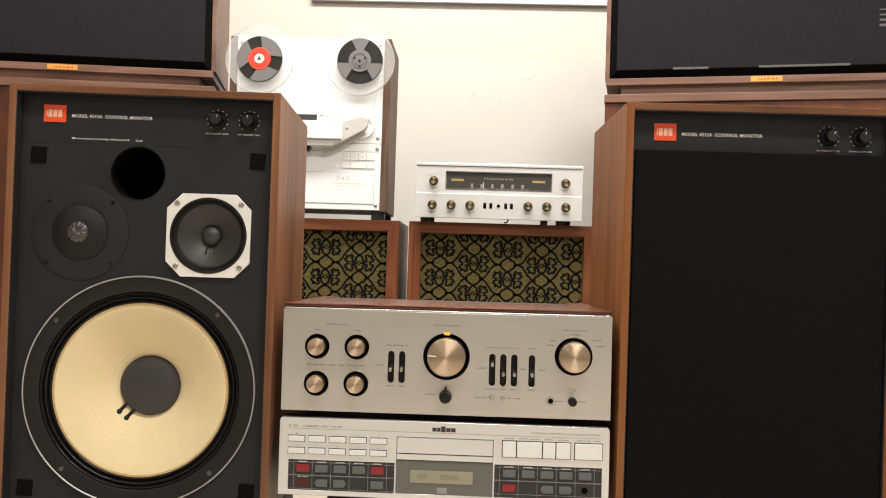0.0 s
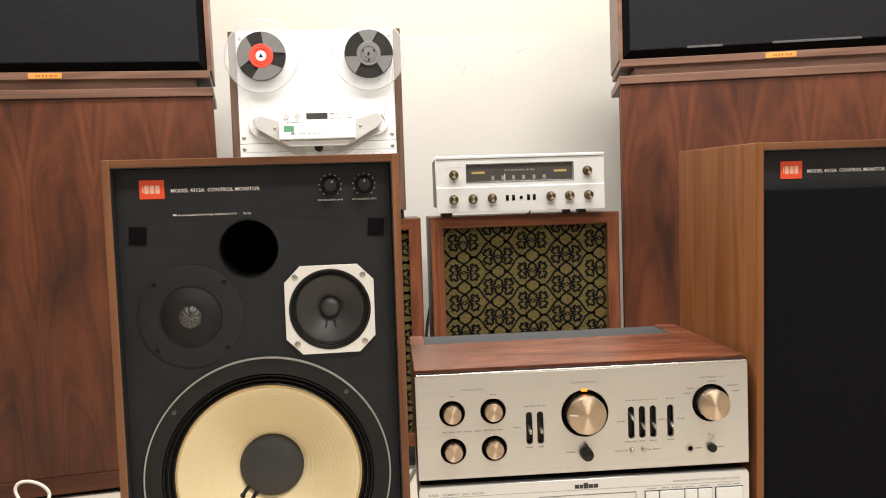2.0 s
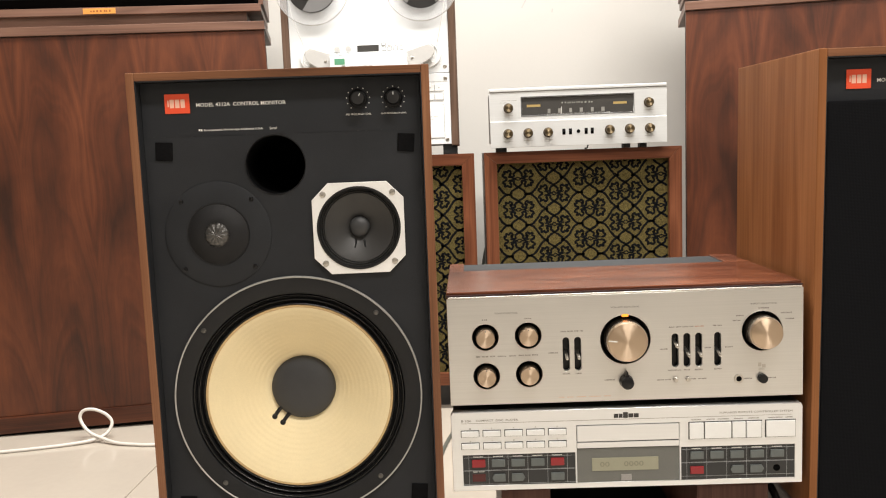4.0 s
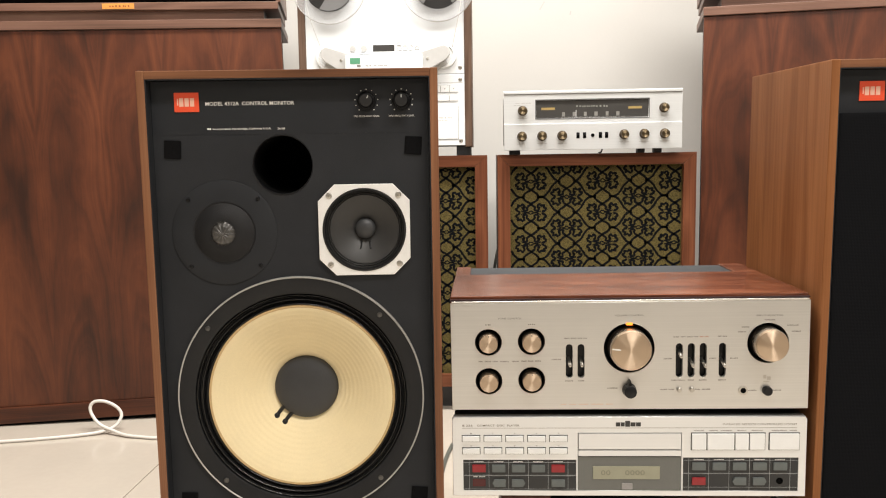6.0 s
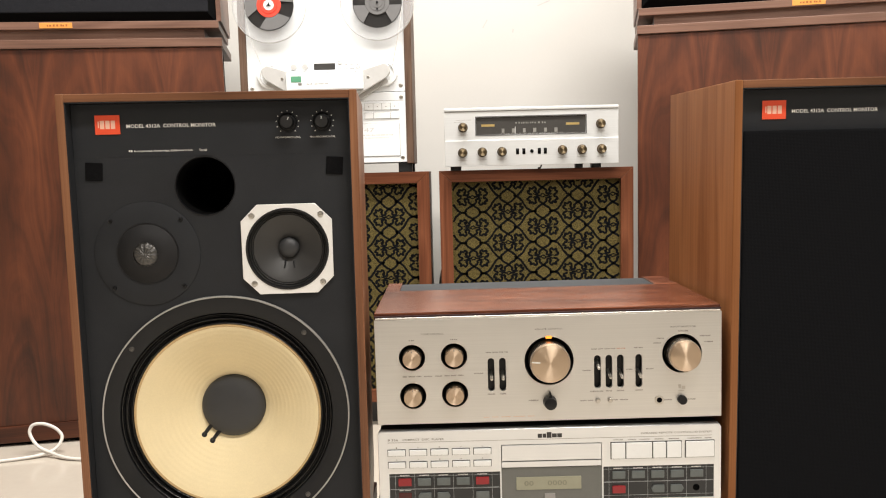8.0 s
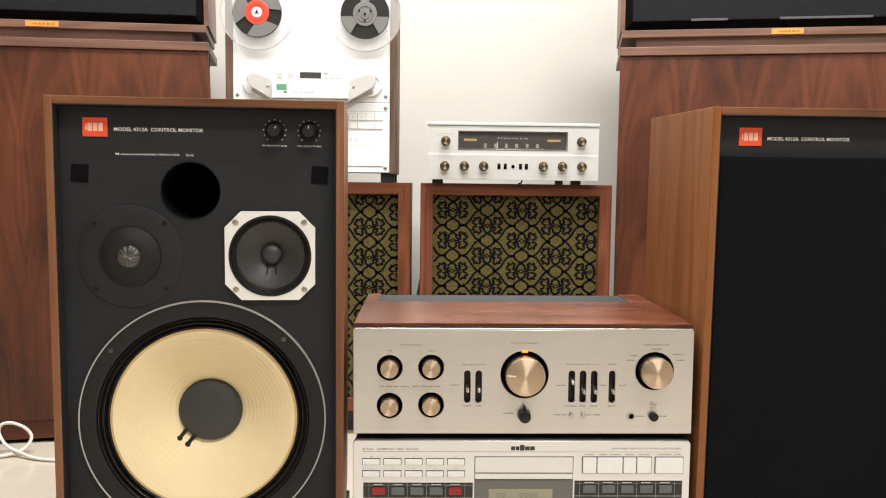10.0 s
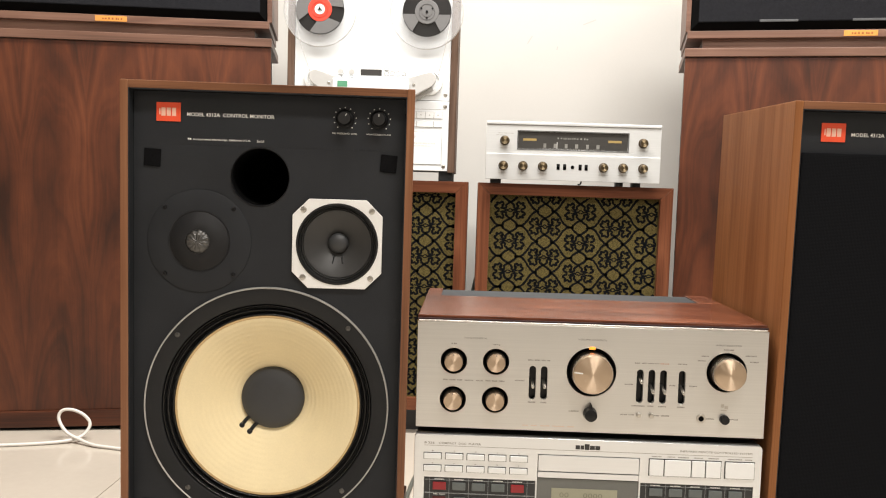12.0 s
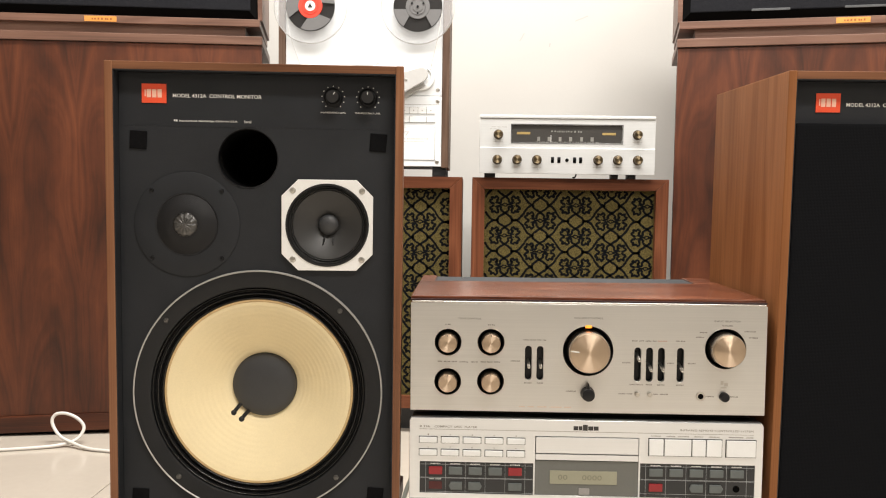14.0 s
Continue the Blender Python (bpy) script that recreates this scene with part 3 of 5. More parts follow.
def monitor_plate(root):
    y = REC
    x = MW / 2 - 0.012
    plate = part("control_plate", box(-x, x, y - 0.0003, y + 0.004, 0.5195, MH - 0.012), PLATE, root, "satin black control plate with white lettering")
    f = y - 0.0003
    badge = part("badge", box(-0.1425, -0.1122, f - 0.0012, f, 0.5478, 0.5715, 0.0003), ORANGE, plate, "orange-red square badge with a pale mark")
    b = f - 0.0012
    marks = [box(-0.1362 + 0.0066 * k, -0.1310 + 0.0066 * k, b - 0.0003, b, 0.5545, 0.5648, 0.0001) for k in range(3)]
    marks.append(box(-0.1388, -0.1374, b - 0.0003, b, 0.5560, 0.5640))
    part("mark", merged(marks), BADGE_INK, plate)
    part("lettering", letters("MODEL 4312A  CONTROL MONITOR", -0.1045, 0.0052, 0.5575, 0.0046, f, bold=0.012), INK_WHITE, plate)
    part("small_print", bars(-0.1035, -0.0985, 0.5266, 0.0024, f, 1, 5), INK_WHITE, plate)
    part("lettering", letters("Incorporated, Northridge, California U.S.A.", -0.0968, -0.0245, 0.5262, 0.0031, f, bold=0.008), INK_WHITE, plate)
    part("lettering", letters("Serial", -0.0165, -0.0078, 0.5264, 0.0032, f), INK_WHITE, plate)
    for cx, word, turn in ((0.0945, "MID FREQUENCY LEVEL", 28), (0.138, "HIGH FREQUENCY LEVEL", 0)):
        cz = 0.5585
        knob = part("level_knob", lathe([(0.0120, f), (0.0117, f - 0.0025), (0.0102, f - 0.0040), (0.0092, f - 0.0045), (0.0084, f - 0.014), (0.0077, f - 0.015), (0, f - 0.015)], cx, cz, 40), KNOB_BLACK, plate, "small black knob with a short white pointer")
        part("face", lathe([(0.0076, f - 0.0151), (0, f - 0.0153)], cx, cz, 32), KNOB_FACE, knob)
        mark = box(-0.0006, 0.0006, f - 0.0154, f - 0.0149, 0.0030, 0.0064)
        mark.transform(Matrix.Translation((cx, 0, cz)) @ Matrix.Rotation(radians(turn), 4, "Y"))
        part("pointer", mark, INK_DULL, knob)
        ticks = []
        for k in range(11):
            a = radians(-140 + 28 * k)
            ticks.append(lathe([(0, f - 0.0004), (0.0007, f - 0.0004), (0.0007, f)], cx + 0.0142 * math.sin(a), cz + 0.0142 * math.cos(a), 8))
        part("dotted_scale", merged(ticks), INK_WHITE, plate)
        part("lettering", letters(word, cx - 0.0158, cx + 0.0158, 0.5396, 0.0024, f), INK_WHITE, plate)


def woofer(root, cx, cz):
    y = REC
    w = thing_part("woofer", root)
    part("trim_ring", lathe([(0.1585, y), (0.1585, y - 0.0035), (0.1580, y - 0.0046), (0.1570, y - 0.0046), (0.1563, y - 0.0040)], cx, cz, 128), RING, w, "thin pale grey trim ring")
    part("frame_ring", lathe([(0.1564, y), (0.1564, y - 0.0030), (0.1560, y - 0.0033), (0.1376, y - 0.0030), (0.1364, y - 0.0022), (0.1352, y + 0.003)], cx, cz, 128), FRAME_BLACK, w, "satin black frame ring")
    prof = []
    n = 48
    for k in range(n + 1):
        u = k / n
        prof.append((0.1354 - u * 0.0150, y + 0.001 + 0.004 * u - 0.0030 * math.sin(u * math.pi * 5.0)))
    part("surround", lathe(prof, cx, cz, 128), BLACK_GLOSS, w, "glossy black pleated surround")
    part("cone_edge", lathe([(0.1207, y + 0.0062), (0.1202, y + 0.0028), (0.1182, y + 0.0026), (0.1168, y + 0.0034)], cx, cz, 128), CONE_EDGE, w, "tan edge of the cone")
    prof = [(0.1172, y + 0.0030)]
    n = 90
    for k in range(n + 1):
        u = k / n
        r = 0.1169 - u * (0.1169 - 0.041)
        d = 0.0032 + 0.046 * (u ** 1.25)
        ridge = 0.00018 * math.sin(u * math.pi * 2 * 13) * (0.25 + u)
        prof.append((r, y + d + ridge))
    part("cone", lathe(prof, cx, cz, 128), CONE, w, "cream paper cone with fine rings")
    prof = [(0.0428, y + 0.0505), (0.0428, y + 0.0465)]
    for k in range(13):
        a = math.pi / 2 * k / 12
        prof.append((0.0425 * math.cos(a), y + 0.0460 - 0.011 * math.sin(a)))
    part("dust_cap", lathe(prof, cx, cz, 64), CAP, w, "charcoal domed dust cap")
    for ang in (220, 240):
        c, s = math.cos(radians(ang)), math.sin(radians(ang))
        tx, tz = -0.0035, -0.0042
        pts = [(cx + c * 0.0395, y + 0.044, cz + s * 0.0395), (cx + c * 0.0395 + tx * 1.2, y + 0.0445, cz + s * 0.0395 + tz * 1.0),
               (cx + c * 0.0395 + tx * 2.2, y + 0.0425, cz + s * 0.0395 + tz * 2.0), (cx + c * 0.0395 + tx * 3.0, y + 0.0405, cz + s * 0.0395 + tz * 2.9)]
        body = tube(smooth_path(pts, 5), 0.0027, 10)
        tip = bmesh.new()
        bmesh.ops.create_uvsphere(tip, u_segments=14, v_segments=10, radius=0.0042)
        bmesh.ops.translate(tip, verts=tip.verts, vec=pts[-1])
        for fc in tip.faces:
            fc.smooth = True
        part("lead_blob", merged([body, tip]), BLACK, w, "black sealed lead wire")
    for k in range(4):
        a = radians((46, 141, 227, 312)[k])
        screw(cx + 0.1488 * math.cos(a), cz + 0.1488 * math.sin(a), y - 0.0034, 0.0034, w, BLACK_SCREW)


def thing_part(name, root, label=""):
    """A part that only gathers sub-parts: a thin mounting ring behind the baffle."""
    sizes = {"woofer": (0.001, 0.1815, 0.11), "midrange_driver": (0.088, 0.398, 0.045), "tweeter": (-0.088, 0.397, 0.03)}
    cx, cz, r = sizes[name]
    return part(name, lathe([(r, REC + 0.075), (r * 0.5, REC + 0.085), (0, REC + 0.085)], cx, cz, 32), HOLE, root, label)


def midrange(root, cx, cz):
    y = REC
    w = thing_part("midrange_driver", root)
    h, c = 0.0570, 0.0205
    pts = [(cx - h, cz - h + c), (cx - h + c, cz - h), (cx + h - c, cz - h), (cx + h, cz - h + c), (cx + h, cz + h - c), (cx + h - c, cz + h), (cx - h + c, cz + h), (cx - h, cz + h - c)]
    part("frame_plate", pierced(pts, [circle(cx, cz, 0.0528)], y - 0.0045, y, 0.0006), SILVER_CAST, w, "pale cast metal plate with cut corners")
    part("gasket", lathe([(0.0528, y - 0.0044), (0.0522, y - 0.0056), (0.0500, y - 0.0056), (0.0494, y - 0.003), (0.049, y + 0.004)], cx, cz, 80), RUBBER, w)
    prof = [(0.0494, y - 0.002)]
    for k in range(25):
        u = k / 24
        prof.append((0.0492 - 0.0056 * u, y + 0.001 - 0.0012 * math.sin(u * math.pi * 4)))
    for k in range(1, 25):
        u = k / 24
        prof.append((0.0436 - u * 0.0316, y + 0.001 + 0.016 * u ** 1.15))
    part("cone", lathe(prof, cx, cz, 80), MID_CONE, w, "dark grey paper cone")
    prof = [(0.0131, y + 0.0175)]
    for k in range(11):
        a = math.pi / 2 * k / 10
        prof.append((0.0130 * math.cos(a), y + 0.0145 - 0.008 * math.sin(a)))
    part("dust_cap", lathe(prof, cx, cz, 48), CAP, w)
    for dx in (-0.0062, 0.0062):
        pts = [(cx + dx * 0.85, y + 0.0130, cz - 0.0165), (cx + dx * 0.9, y + 0.0110, cz - 0.0215), (cx + dx * 1.1, y + 0.0090, cz - 0.0262)]
        part("lead_blob", tube(smooth_path(pts, 4), 0.0011, 8), BLACK, w)
    for sx in (-1, 1):
        for sz in (-1, 1):
            screw(cx + sx * 0.0435, cz + sz * 0.0435, y - 0.0045, 0.0040, w, SCREW)


def tweeter(root, cx, cz):
    y = REC
    w = thing_part("tweeter", root)
    part("mounting_disc", lathe([(0.066, y), (0.0658, y - 0.0012), (0.0645, y - 0.0018), (0.0392, y - 0.0018), (0.0388, y + 0.002)], cx, cz, 96), BAFFLE, w)
    prof = [(0.0394, y - 0.0006), (0.0388, y - 0.0026), (0.0374, y - 0.0022)]
    for k in range(1, 15):
        u = k / 14
        prof.append((0.0374 - 0.0222 * u, y - 0.0022 - 0.0085 * math.sin(u * math.pi / 2)))
    part("mesh_screen", lathe(prof, cx, cz, 64), MESH_DOME, w, "dark domed driver screen")
    f = y - 0.0120
    bm = bmesh.new()
    n = 72
    top = bm.verts.new((cx, f - 0.0030, cz))
    rings = []
    for r, d in ((0.0045, -0.0027), (0.009, -0.0018), (0.0128, 0.0), (0.0152, 0.0022)):
        rings.append([bm.verts.new((cx + r * math.cos(2 * math.pi * j / n), f + d + 0.0003 * math.sin(j * 2 * math.pi / 6), cz + r * math.sin(2 * math.pi * j / n))) for j in range(n)])
    for j in range(n):
        bm.faces.new((top, rings[0][(j + 1) % n], rings[0][j]))
    for a, b in zip(rings, rings[1:]):
        for j in range(n):
            bm.faces.new((a[j], a[(j + 1) % n], b[(j + 1) % n], b[j]))
    bmesh.ops.recalc_face_normals(bm, faces=bm.faces)
    part("center_dome", bm, FOIL, w, "crimped silver foil centre")
    dots = [lathe([(0, f - 0.0004), (0.0006, f - 0.0004), (0.0006, f + 0.0020)], cx + 0.0152 * math.cos(2 * math.pi * j / 22), cz + 0.0152 * math.sin(2 * math.pi * j / 22), 8) for j in range(22)]
    part("bead_ring", merged(dots), FOIL, w)
    for sx, sz in ((-1, 1), (1, 1), (-1, -1), (1, -1)):
        screw(cx + sx * 0.0435, cz + sz * 0.0425, y - 0.0018, 0.0028, w, BLACK)


def open_monitor(at):
    root = thing("studio_monitor", "walnut studio monitor speaker without grille, cream woofer cone exposed", "loudspeaker", group="pair of studio monitors")
    monitor_box(root, WALNUT)
    x = MW / 2 - 0.0118
    holes = [circle(0.001, 0.1815, 0.1415, 96), circle(0.088, 0.398, 0.0515), circle(-0.088, 0.397, 0.036), circle(-0.012, 0.481, 0.0365)]
    part("baffle", pierced(rect(-x, x, 0.0118, 0.5600), holes, REC, REC + 0.012), BAFFLE, root, "matt black front board")
    monitor_plate(root)
    port = part("port_tube", lathe([(0.0378, REC), (0.0374, REC - 0.0010), (0.0366, REC - 0.0008), (0.0360, REC + 0.004)], -0.012, 0.481, 72), BLACK, root, "deep round black bass port")
    part("port_bore", lathe([(0.0360, REC + 0.0038), (0.0360, REC + 0.13), (0, REC + 0.13)], -0.012, 0.481, 72), HOLE, port)
    woofer(root, 0.001, 0.1815)
    midrange(root, 0.088, 0.398)
    tweeter(root, -0.088, 0.397)
    for cx, cz in ((-0.1475, 0.502), (0.1515, 0.503), (-0.150, 0.045), (0.151, 0.045)):
        bm = box(-0.0106, 0.0106, REC - 0.0018, REC, -0.0112, 0.0112, 0.0009)
        bm.transform(Matrix.Translation((cx, 0, cz)) @ Matrix.Rotation(radians(3.0 if cx < 0 else 4.0), 4, "Y"))
        part("loop_tape_patch", bm, VELCRO, root, "square black loop tape patch")
    root.matrix_basis = at
    return root


def covered_monitor(at):
    root = thing("studio_monitor", "walnut studio monitor speaker with black grille fitted", "loudspeaker", group="pair of studio monitors")
    monitor_box(root, WALNUT_PALE)
    x = MW / 2 - 0.0118
    part("baffle", box(-x, x, REC, REC + 0.012, 0.0118, 0.5600), BAFFLE, root)
    monitor_plate(root)
    part("grille", box(-x + 0.001, x - 0.001, 0.003, REC - 0.0005, 0.0135, 0.5335, 0.003), GRILLE_BLACK, root, "black cloth grille")
    root.matrix_basis = at
    return root


open_monitor(pose(-0.3815, 1.211, 0.193, 0.7, 0, 4.4))
covered_monitor(pose(0.4577, 1.238, 0.193, 1.3, 0, 0.6))
for px, py in ((-0.382, 1.205), (0.461, 1.222)):
    st = thing("speaker_stand", "low dark wooden stand under a studio monitor", "stand", (px, py, 0), "low speaker stands")
    part("top_board", box(px - 0.17, px + 0.17, py + 0.03, py + 0.25, 0.168, 0.1925, 0.002), STAND_WOOD, st)
    for sx in (-1, 1):
        part("leg_panel", box(px + sx * 0.14 - 0.012, px + sx * 0.14 + 0.012, py + 0.03, py + 0.26, 0, 0.168, 0.002), STAND_WOOD, st)


# Integrated amplifier
AX0, AX1, AZ0, AZ1, AY = -0.1865, 0.2645, 0.3570, 0.4955, 1.235
amp = thing("amplifier", "silver-fronted integrated amplifier in a rosewood case with orange pilot lamp", "amplifier", ((AX0 + AX1) / 2, AY, AZ0 - 0.006))
knobs4 = [(-0.139, 0.4453), (-0.084, 0.4458), (-0.139, 0.3943), (-0.084, 0.3953)]
slots6 = [-0.036, -0.021, 0.103, 0.118, 0.133, 0.157]
holes = [circle(x, z, 0.0176, 48) for x, z in knobs4] + [circle(0.040, 0.4364, 0.0325, 72), circle(0.2135, 0.4416, 0.0262, 64)]
holes += [slot(x, 0.4200, 0.0096, 0.0450) for x in slots6]
panel = part("front_panel", pierced(rect(AX0, AX1, AZ0, AZ1), holes, AY, AY + 0.006, 0.0005), PANEL, amp, "brushed champagne-silver front panel")
part("recess_backing", box(AX0 + 0.004, AX1 - 0.004, AY + 0.011, AY + 0.014, AZ0 + 0.004, AZ1 - 0.004), HOLE, amp)
for x, z in knobs4:
    part("knob_well", lathe([(0.0175, AY + 0.0005), (0.0166, AY + 0.0035), (0.0160, AY + 0.010)], x, z, 48), BLACK, panel)
    k = turned_knob(x, z, AY + 0.009, 0.0120, 0.021, amp, GOLD, GOLD_SIDE, "tone_knob")
    part("pointer", box(x - 0.0005, x + 0.0005, AY - 0.0124, AY - 0.0119, z + 0.0092, z + 0.0112), INK_GREY, k)
for (x, z, rw, rk, ln, nm) in ((0.040, 0.4364, 0.0325, 0.0256, 0.026, "volume_knob"), (0.2135, 0.4416, 0.0262, 0.0204, 0.027, "selector_knob")):
    part("knob_well", lathe([(rw, AY + 0.0003), (rw - 0.001, AY + 0.0035), (rw - 0.002, AY + 0.010)], x, z, 72), BLACK, panel)
    k = turned_knob(x, z, AY + 0.009, rk, ln, amp, GOLD, GOLD_SIDE, nm)
    rib = []
    for j in range(72):
        a = 2 * math.pi * j / 72
        b = box(-0.0006, 0.0006, AY - ln + 0.013, AY + 0.008, rk * 1.0, rk * 1.018)
        b.transform(Matrix.Translation((x, 0, z)) @ Matrix.Rotation(a, 4, "Y"))
        rib.append(b)
    part("knurling", merged(rib), PANEL_EDGE, k, "fine bright knurling")
    if nm == "volume_knob":
        b = box(-0.0246, -0.0135, AY - 0.0176, AY - 0.0171, -0.0008, 0.0008)
        b.transform(Matrix.Translation((x, 0, z)) @ Matrix.Rotation(radians(6), 4, "Y"))
        part("pointer", b, INK_WHITE, k)
part("pilot_lamp", box(0.0358, 0.0445, AY - 0.0004, AY + 0.004, 0.4656, 0.4700, 0.0016), PILOT, amp, "glowing orange pilot lamp")
levers = {-0.036: 0.4200, -0.021: 0.4200, 0.103: 0.4305, 0.118: 0.4180, 0.133: 0.4180, 0.157: 0.4180}
for x, z in levers.items():
    part("slot_lining", prism(slot(x, 0.4200, 0.0096, 0.0450), AY + 0.0095, AY + 0.0105), BLACK, panel)
    lv = part("lever", lathe([(0, AY - 0.0125), (0.0017, AY - 0.012), (0.0021, AY - 0.010), (0.0018, AY), (0.0016, AY + 0.009)], x, z, 20), SCREW, amp, "nickel lever switch")
    me = lv.data
    for v in me.vertices:
        d = v.co.y / 0.022
        v.co.z += 0.006 * d
bk = part("balance_knob", lathe([(0.0090, AY), (0.0086, AY - 0.006), (0.0078, AY - 0.0125), (0.0066, AY - 0.0132), (0, AY - 0.0132)], 0.040, 0.3818, 40), BLACK, amp, "black pointer knob")
part("pointer", prism([(0.0370, 0.3873), (0.0430, 0.3873), (0.0406, 0.3963), (0.0394, 0.3963)], AY - 0.010, AY - 0.001, 0.0006), BLACK, bk)
for x in (0.103, 0.119):
    part("push_button", lathe([(0.0033, AY), (0.0031, AY - 0.004), (0.0024, AY - 0.005), (0, AY - 0.005)], x, 0.3821, 24), SCREW, amp, "small nickel push button")
jack = part("phone_jack", lathe([(0.0060, AY), (0.0058, AY - 0.0014), (0.0036, AY - 0.0014), (0.0034, AY + 0.004)], 0.1835, 0.3803, 32), SCREW, amp, "headphone socket with nickel rim")
part("socket", lathe([(0.0035, AY - 0.0006), (0, AY - 0.0006)], 0.1835, 0.3803, 24), HOLE, jack)
part("power_button", lathe([(0.0060, AY), (0.0058, AY - 0.006), (0.0050, AY - 0.0072), (0, AY - 0.0072)], 0.2130, 0.3803, 32), BLACK, amp, "round black power button")
F = AY
INKS = ((letters("VOLUME CONTROL", 0.0215, 0.0585, 0.4788, 0.0021, F)), letters("TONE CONTROL", -0.1265, -0.0965, 0.4763, 0.0020, F), letters("INPUT SELECTOR", 0.1985, 0.2315, 0.4770, 0.0020, F))
for bm in INKS:
    part("lettering", bm, INK_GREY, panel)
prints = [(-0.1425, -0.1355, 0.4683, 2, 1), (-0.088, -0.079, 0.4683, 2, 2), (-0.152, -0.127, 0.4203, 3, 3), (-0.124, -0.1, 0.4201, 2, 4), (-0.097, -0.072, 0.4205, 3, 5),
          (-0.0425, -0.0135, 0.4498, 4, 6), (-0.0585, -0.046, 0.4223, 1, 7), (-0.041, -0.031, 0.3942, 1, 8), (-0.0245, -0.0165, 0.3942, 1, 9),
          (0.0955, 0.1265, 0.4505, 4, 10), (0.151, 0.1625, 0.4508, 2, 12), (0.0835, 0.0945, 0.4223, 1, 13), (0.1405, 0.149, 0.4223, 1, 14),
          (0.1665, 0.1765, 0.4223, 1, 15), (0.0935, 0.1105, 0.3942, 1, 16), (0.114, 0.122, 0.3942, 1, 17), (0.128, 0.138, 0.3942, 1, 18), (0.1525, 0.162, 0.3942, 1, 19),
          (0.0795, 0.0975, 0.3821, 2, 20), (0.1235, 0.1425, 0.3821, 2, 21), (0.190, 0.2005, 0.3803, 1, 22), (0.2205, 0.231, 0.3803, 1, 23), (0.0125, 0.0255, 0.3843, 1, 24),
          (0.1805, 0.190, 0.4623, 1, 25), (0.176, 0.186, 0.4563, 1, 26), (0.2085, 0.2215, 0.4713, 1, 27), (0.2365, 0.2505, 0.4643, 1, 28), (0.2425, 0.2535, 0.4563, 1, 29)]
for x0, x1, z, n, sd in prints:
    part("small_print", bars(x0, x1, z, 0.0016, F, n, sd), INK_PALE, panel)
part("small_print", bars(0.1285, 0.1395, 0.4505, 0.0016, F, 2, 11), INK_RED, panel, "rust-red printing")
part("small_print", bars(-0.047, 0.02, 0.3633, 0.0011, F, 5, 31), mat("faint_peach_ink", (0.7, 0.5, 0.3818), 0.6), panel)
part("emblem", merged([box(0.2085, 0.2120, F - 0.0003, F, 0.3958, 0.4003), box(0.2130, 0.2175, F - 0.0003, F, 0.3938, 0.3983), box(0.2085, 0.2160, F - 0.0003, F, 0.3913, 0.3925)]), mat("pale_emblem_ink", (0.55, 0.52, 0.4718), 0.6), panel)
part("panel_lip", box(AX0 + 0.0005, AX1 - 0.0005, AY + 0.0005, AY + 0.006, AZ1 + 0.0003, AZ1 + 0.0030, 0.0012, 4), PANEL_EDGE, amp, "bright top edge of the panel")
CT, AB, VF = AZ1 + 0.0085, 1.528, 1.440
part("front_edge", box(AX0 - 0.0008, AX1 + 0.0008, AY + 0.0030, AY + 0.0073, AZ1 + 0.0032, AZ1 + 0.0052, 0.0006), EDGE_DARK, amp, "dark maroon front edge of the lid")
part("case_front", box(AX0 - 0.001, AX1 + 0.001, AY + 0.0075, VF, CT - 0.014, CT, 0.0015), ROSE, amp, "glossy rosewood top")
for sx0, sx1 in ((AX0 - 0.001, AX0 + 0.0215), (AX1 - 0.034, AX1 + 0.001)):
    part("case_rail", box(sx0, sx1, VF + 0.0003, AB, CT - 0.014, CT, 0.0012), ROSE, amp)
part("vent_plate", box(AX0 + 0.0217, AX1 - 0.0342, VF + 0.0003, AB - 0.004, CT - 0.014, CT - 0.0018), VENT, amp, "slate-grey ventilation plate")
for sx0, sx1 in ((AX0 - 0.001, AX0 + 0.013), (AX1 - 0.013, AX1 + 0.001)):
    part("case_side", box(sx0, sx1, AY + 0.0075, AB, AZ0 + 0.002, CT - 0.0142, 0.001), ROSE, amp)
part("chassis", box(AX0 + 0.014, AX1 - 0.014, AY + 0.015, AB - 0.002, AZ0 + 0.002, CT - 0.0145), CASE_DARK, amp)
for fx in (AX0 + 0.04, AX1 - 0.04):
    for fy in (AY + 0.05, AB - 0.05):
        bm = lathe([(0.016, 0), (0.015, -0.0115), (0, -0.0115)], 0, 0, 24)
        bm.transform(Matrix.Translation((fx, fy, AZ0 + 0.002)) @ pose(0, 0, 0, 90) @ pose(0, 0, 0, 0, 0, 0))
        part("foot", bm, RUBBER, amp)
amp.matrix_basis = amp.matrix_basis @ pose(0, 0, -0.0011, 0, -0.28, 0)


